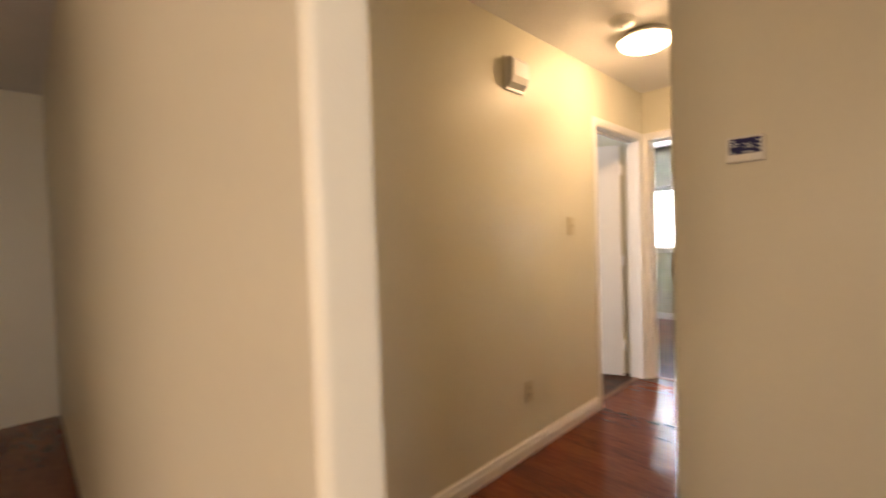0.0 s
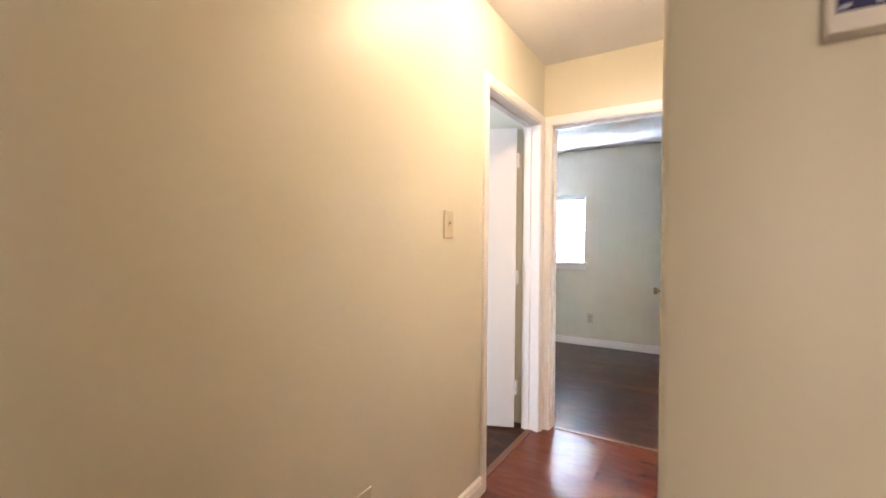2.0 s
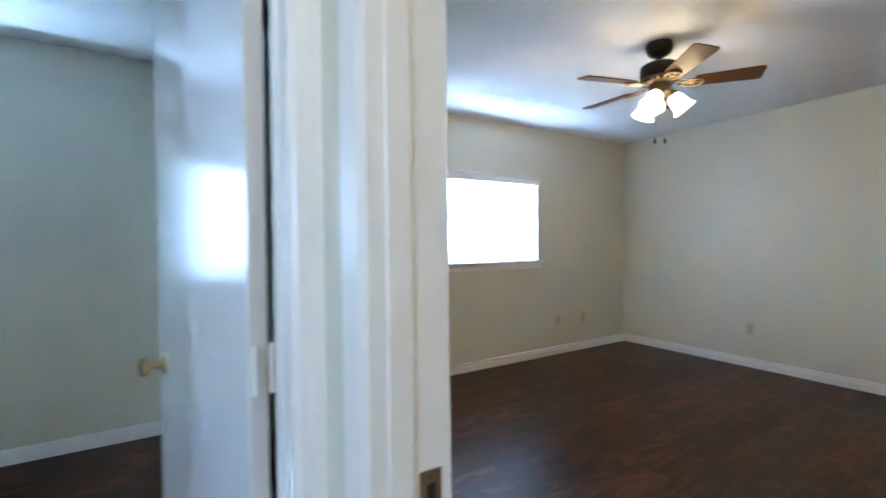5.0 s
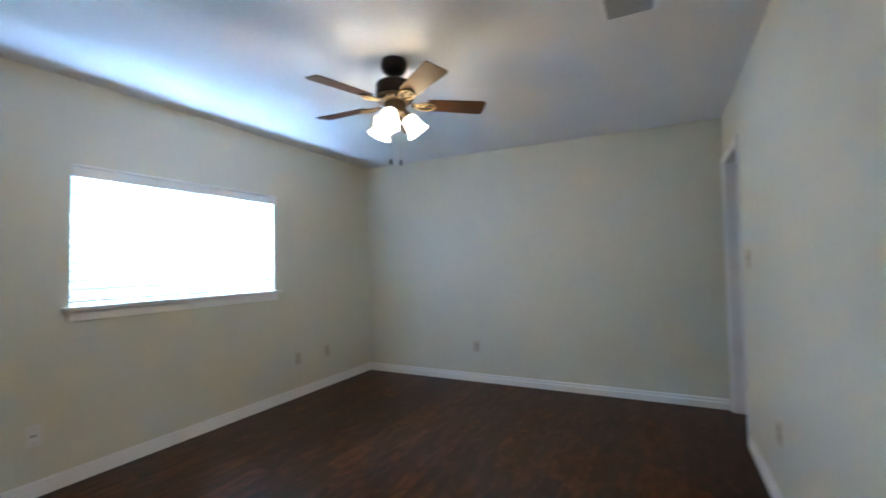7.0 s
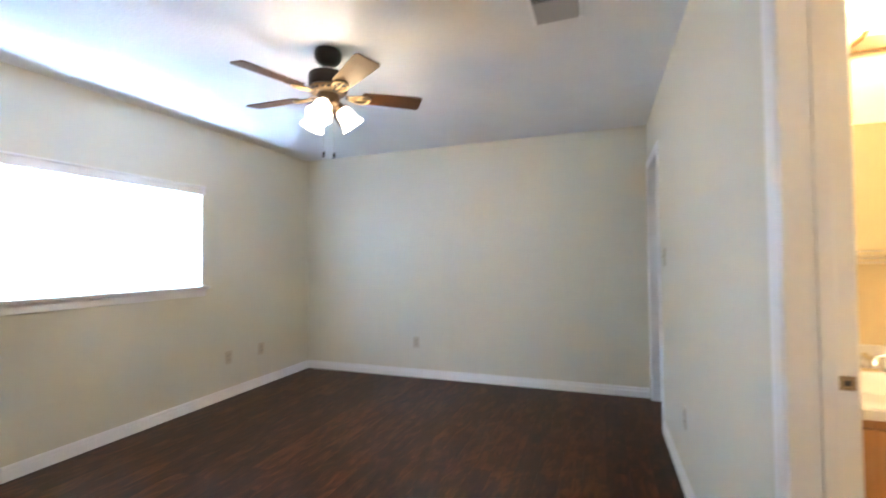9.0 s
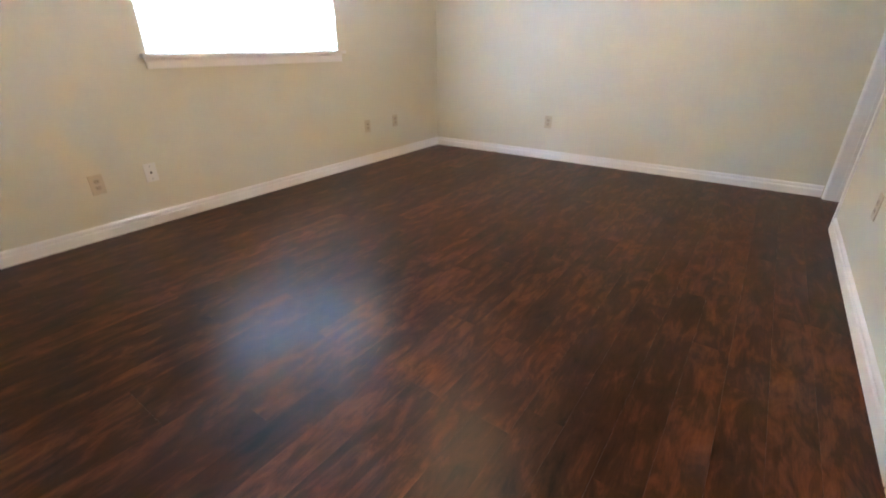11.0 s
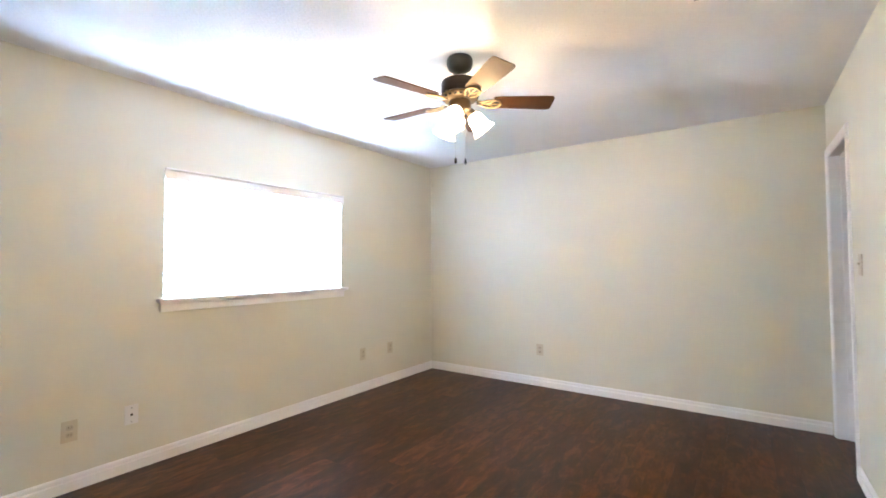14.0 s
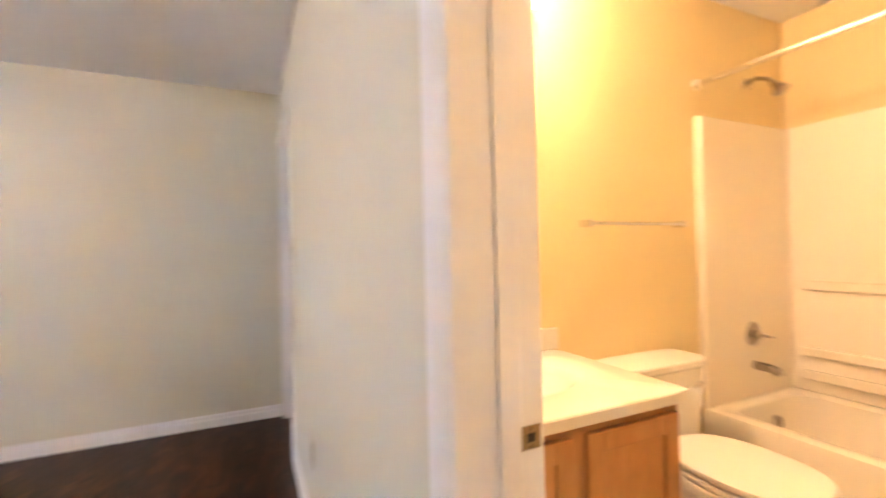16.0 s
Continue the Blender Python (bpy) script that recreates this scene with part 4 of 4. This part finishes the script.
TC = -2.235
toilet = thing("toilet", (XB - 0.012, TC, 0.002), "white porcelain toilet with its lid closed", "toilet", rz=180)
bm = bmesh.new()
loft(bm, [ring(0.105, 0, z, 0.098 * f_, 0.235 * g_, 36, 5) for z, f_, g_ in ((0.36, 0.86, 0.84), (0.40, 0.90, 0.88), (0.70, 1.0, 0.98), (0.715, 0.99, 0.97))])
part("tank", bm, PORCELAIN, toilet, smooth=True)
bm = bmesh.new()
loft(bm, [ring(0.105, 0, z, rx_, ry_, 36, 5) for z, rx_, ry_ in ((0.716, 0.098, 0.236), (0.722, 0.106, 0.245), (0.745, 0.106, 0.245), (0.752, 0.100, 0.239))])
part("tank_lid", bm, PORCELAIN, toilet, smooth=True)
bm = bmesh.new()
tube(bm, ((0.204, 0.16, 0.66), (0.222, 0.16, 0.66), (0.226, 0.10, 0.652)), 0.006, 8)
part("flush_lever", bm, CHROME, toilet, smooth=True)
bm = bmesh.new()
loft(bm, [ring(x_, 0, z, rx_, ry_, 40, 2.3) for z, x_, rx_, ry_ in ((0.0, 0.32, 0.20, 0.105), (0.04, 0.32, 0.19, 0.10), (0.15, 0.34, 0.18, 0.105), (0.28, 0.40, 0.22, 0.15), (0.38, 0.43, 0.265, 0.178), (0.418, 0.435, 0.275, 0.185), (0.428, 0.435, 0.270, 0.180))])
part("bowl", bm, PORCELAIN, toilet, smooth=True)
for nm, z0, sc in (("seat", 0.430, 1.0), ("lid", 0.457, 0.99)):
    bm = bmesh.new()
    loft(bm, [ring(0.465, 0, z0 + dz, 0.245 * sc * k_, 0.185 * sc * k_, 44, 2.4) for dz, k_ in ((0.0, 0.985), (0.006, 1.0), (0.016, 1.0), (0.021, 0.985))])
    part(nm, bm, PORCELAIN, toilet, smooth=True)

tub = thing("bathtub", (XB - 0.004, -2.700, 0), "almond acrylic bathtub with a moulded surround", "bathtub")
L, D, TH = 1.45, 0.735, 0.44
bm = bmesh.new()


def tub_loop(inset, z, r):
    pts = []
    for sx, sy, a0 in ((-inset, -inset, 0), (-(L - inset), -inset, 90), (-(L - inset), -(D - inset), 180), (-inset, -(D - inset), 270)):
        ox, oy = (-r if sx == -inset else r), (-r if sy == -inset else r)
        for q in range(7):
            a = radians(a0 + 15 * q)
            pts.append((sx + ox + r * math.cos(a), sy + oy + r * math.sin(a), z))
    return pts


loft(bm, [tub_loop(0.0, 0.002, 0.01), tub_loop(0.0, TH - 0.02, 0.01), tub_loop(0.006, TH - 0.004, 0.015), tub_loop(0.02, TH, 0.02), tub_loop(0.07, TH, 0.08),
          tub_loop(0.085, TH - 0.012, 0.10), tub_loop(0.11, 0.2, 0.12), tub_loop(0.16, 0.10, 0.12), tub_loop(0.25, 0.075, 0.10)])
part("basin", bm, ACRYLIC, tub, smooth=True)
ST = 1.84
bm = boxes((-0.030, 0.001, -D, -0.035, TH + 0.001, ST), (-0.034, 0.001, -0.060, 0.0, TH + 0.001, ST), bevel=0.006)
part("end_panel", bm, ACRYLIC, tub)
bm = boxes((-L, -0.031, -D - 0.008, -D + 0.028, TH + 0.001, ST), bevel=0.006)
panel = part("back_panel", bm, ACRYLIC, tub, "moulded surround panel with soap ledges")
for z, d in ((1.02, 0.030), (0.675, 0.040), (0.555, 0.045)):
    part("soap_ledge", box(bmesh.new(), -L + 0.2, -0.09, -D + 0.028, -D + 0.02 + d, z - 0.05, z, 0.010, 3), ACRYLIC, panel)
part("end_panel", boxes((-L - 0.002, -L + 0.03, -D, -0.035, TH + 0.001, ST), bevel=0.006), ACRYLIC, tub)
bm = bmesh.new()
lathe(bm, ((0.001, 0), (0.062, 0), (0.058, 0.008), (0.024, 0.014), (0.020, 0.040), (0.001, 0.042)), 28, Matrix.Translation((-0.031, -0.37, 0.76)) @ Matrix.Rotation(radians(-90), 4, "Y"))
tube(bm, ((-0.068, -0.37, 0.76), (-0.078, -0.41, 0.750), (-0.080, -0.45, 0.742)), 0.007, 10)
part("mixer_valve", bm, WORN_CHROME, tub, smooth=True)
bm = bmesh.new()
tube(bm, ((-0.030, -0.38, 0.600), (-0.09, -0.38, 0.600), (-0.130, -0.38, 0.593), (-0.140, -0.38, 0.572)), 0.022, 14)
part("tub_spout", bm, WORN_CHROME, tub, smooth=True)
bm = bmesh.new()
lathe(bm, ((0.001, 0), (0.034, 0), (0.030, 0.006), (0.001, 0.007)), 20, Matrix.Translation((-0.118, -0.40, 0.335)) @ Matrix.Rotation(radians(-82), 4, "Y"))
part("overflow_plate", bm, WORN_CHROME, tub)

sh = thing("shower_fixture", (XB - 0.0005, -3.13, 2.06), "chrome shower head on a short arm", "shower")
bm = bmesh.new()
tube(bm, ((0, 0, 0), (-0.05, 0, 0.012), (-0.10, 0, -0.012), (-0.125, 0, -0.038)), 0.010, 10)
lathe(bm, ((0.001, 0), (0.030, 0), (0.026, 0.006), (0.001, 0.007)), 20, Matrix.Rotation(radians(-90), 4, "Y"))
part("arm", bm, WORN_CHROME, sh, smooth=True)
bm = bmesh.new()
lathe(bm, ((0.001, 0.01), (0.014, 0.01), (0.018, -0.02), (0.036, -0.045), (0.036, -0.055), (0.001, -0.056)), 24, Matrix.Translation((-0.13, 0, -0.045)) @ Matrix.Rotation(radians(35), 4, "Y"))
part("spray_head", bm, WORN_CHROME, sh, smooth=True)

rod = thing("shower_rod", (XB, -2.735, 2.0), "chrome shower curtain rod above the tub", "shower rod")
bm = bmesh.new()
tube(bm, ((-0.001, 0, 0), (-(XB - 1.85) + 0.001, 0, 0)), 0.0125, 14)
part("rod", bm, CHROME, rod, smooth=True)
for x, s in ((-0.0005, -1), (-(XB - 1.85) + 0.0005, 1)):
    bm = bmesh.new()
    lathe(bm, ((0.001, 0), (0.032, 0), (0.026, 0.010), (0.015, 0.014), (0.001, 0.014)), 20, Matrix.Translation((x, 0, 0)) @ Matrix.Rotation(radians(90 * s), 4, "Y"))
    part("flange", bm, CHROME, rod, smooth=True)

# ---- floor boards, last ----
BOARDS = {}


def board(length, width, mat):
    key = (round(length, 3), round(width, 3), mat.name)
    if key not in BOARDS:
        g = 0.0001
        x, y = length / 2 - g, width / 2 - g
        bm = box(bmesh.new(), -x, x, -y, y, -0.008, 0.0)
        BOARDS[key] = mesh_of("board", bm, mat)
    return BOARDS[key]


def lay(floor, x0, x1, y0, y1, mat, width=0.127, length=1.22, seed=1):
    """Boards along x, row by row, with staggered ends."""
    rnd = random.Random(seed)
    y = y0
    while y < y1 - 0.01:
        w = min(width, y1 - y)
        x = x0
        step = round(rnd.choice((0.3, 0.5, 0.7, 0.9, 1.1, 1.22)), 2)
        while x < x1 - 0.005:
            ln = min(step, x1 - x)
            o = new("board", board(ln, w, mat))
            o.parent = floor
            o.location = (x + ln / 2, y + w / 2, 0)
            x += ln
            step = length
        y += w


lay(floor_bed, 0.945, XF, YB + 0.02, YW, FLOOR_DARK, seed=3)
lay(floor_two, -2.9, 0.945, 0.055, YW, FLOOR_DARK, seed=5)
lay(floor_three, -2.9, -0.055, -3.55, 0.055, FLOOR_DARK, seed=7)
lay(floor_hall, -0.055, 0.945, -3.66, 0.055, FLOOR_RED, seed=9)
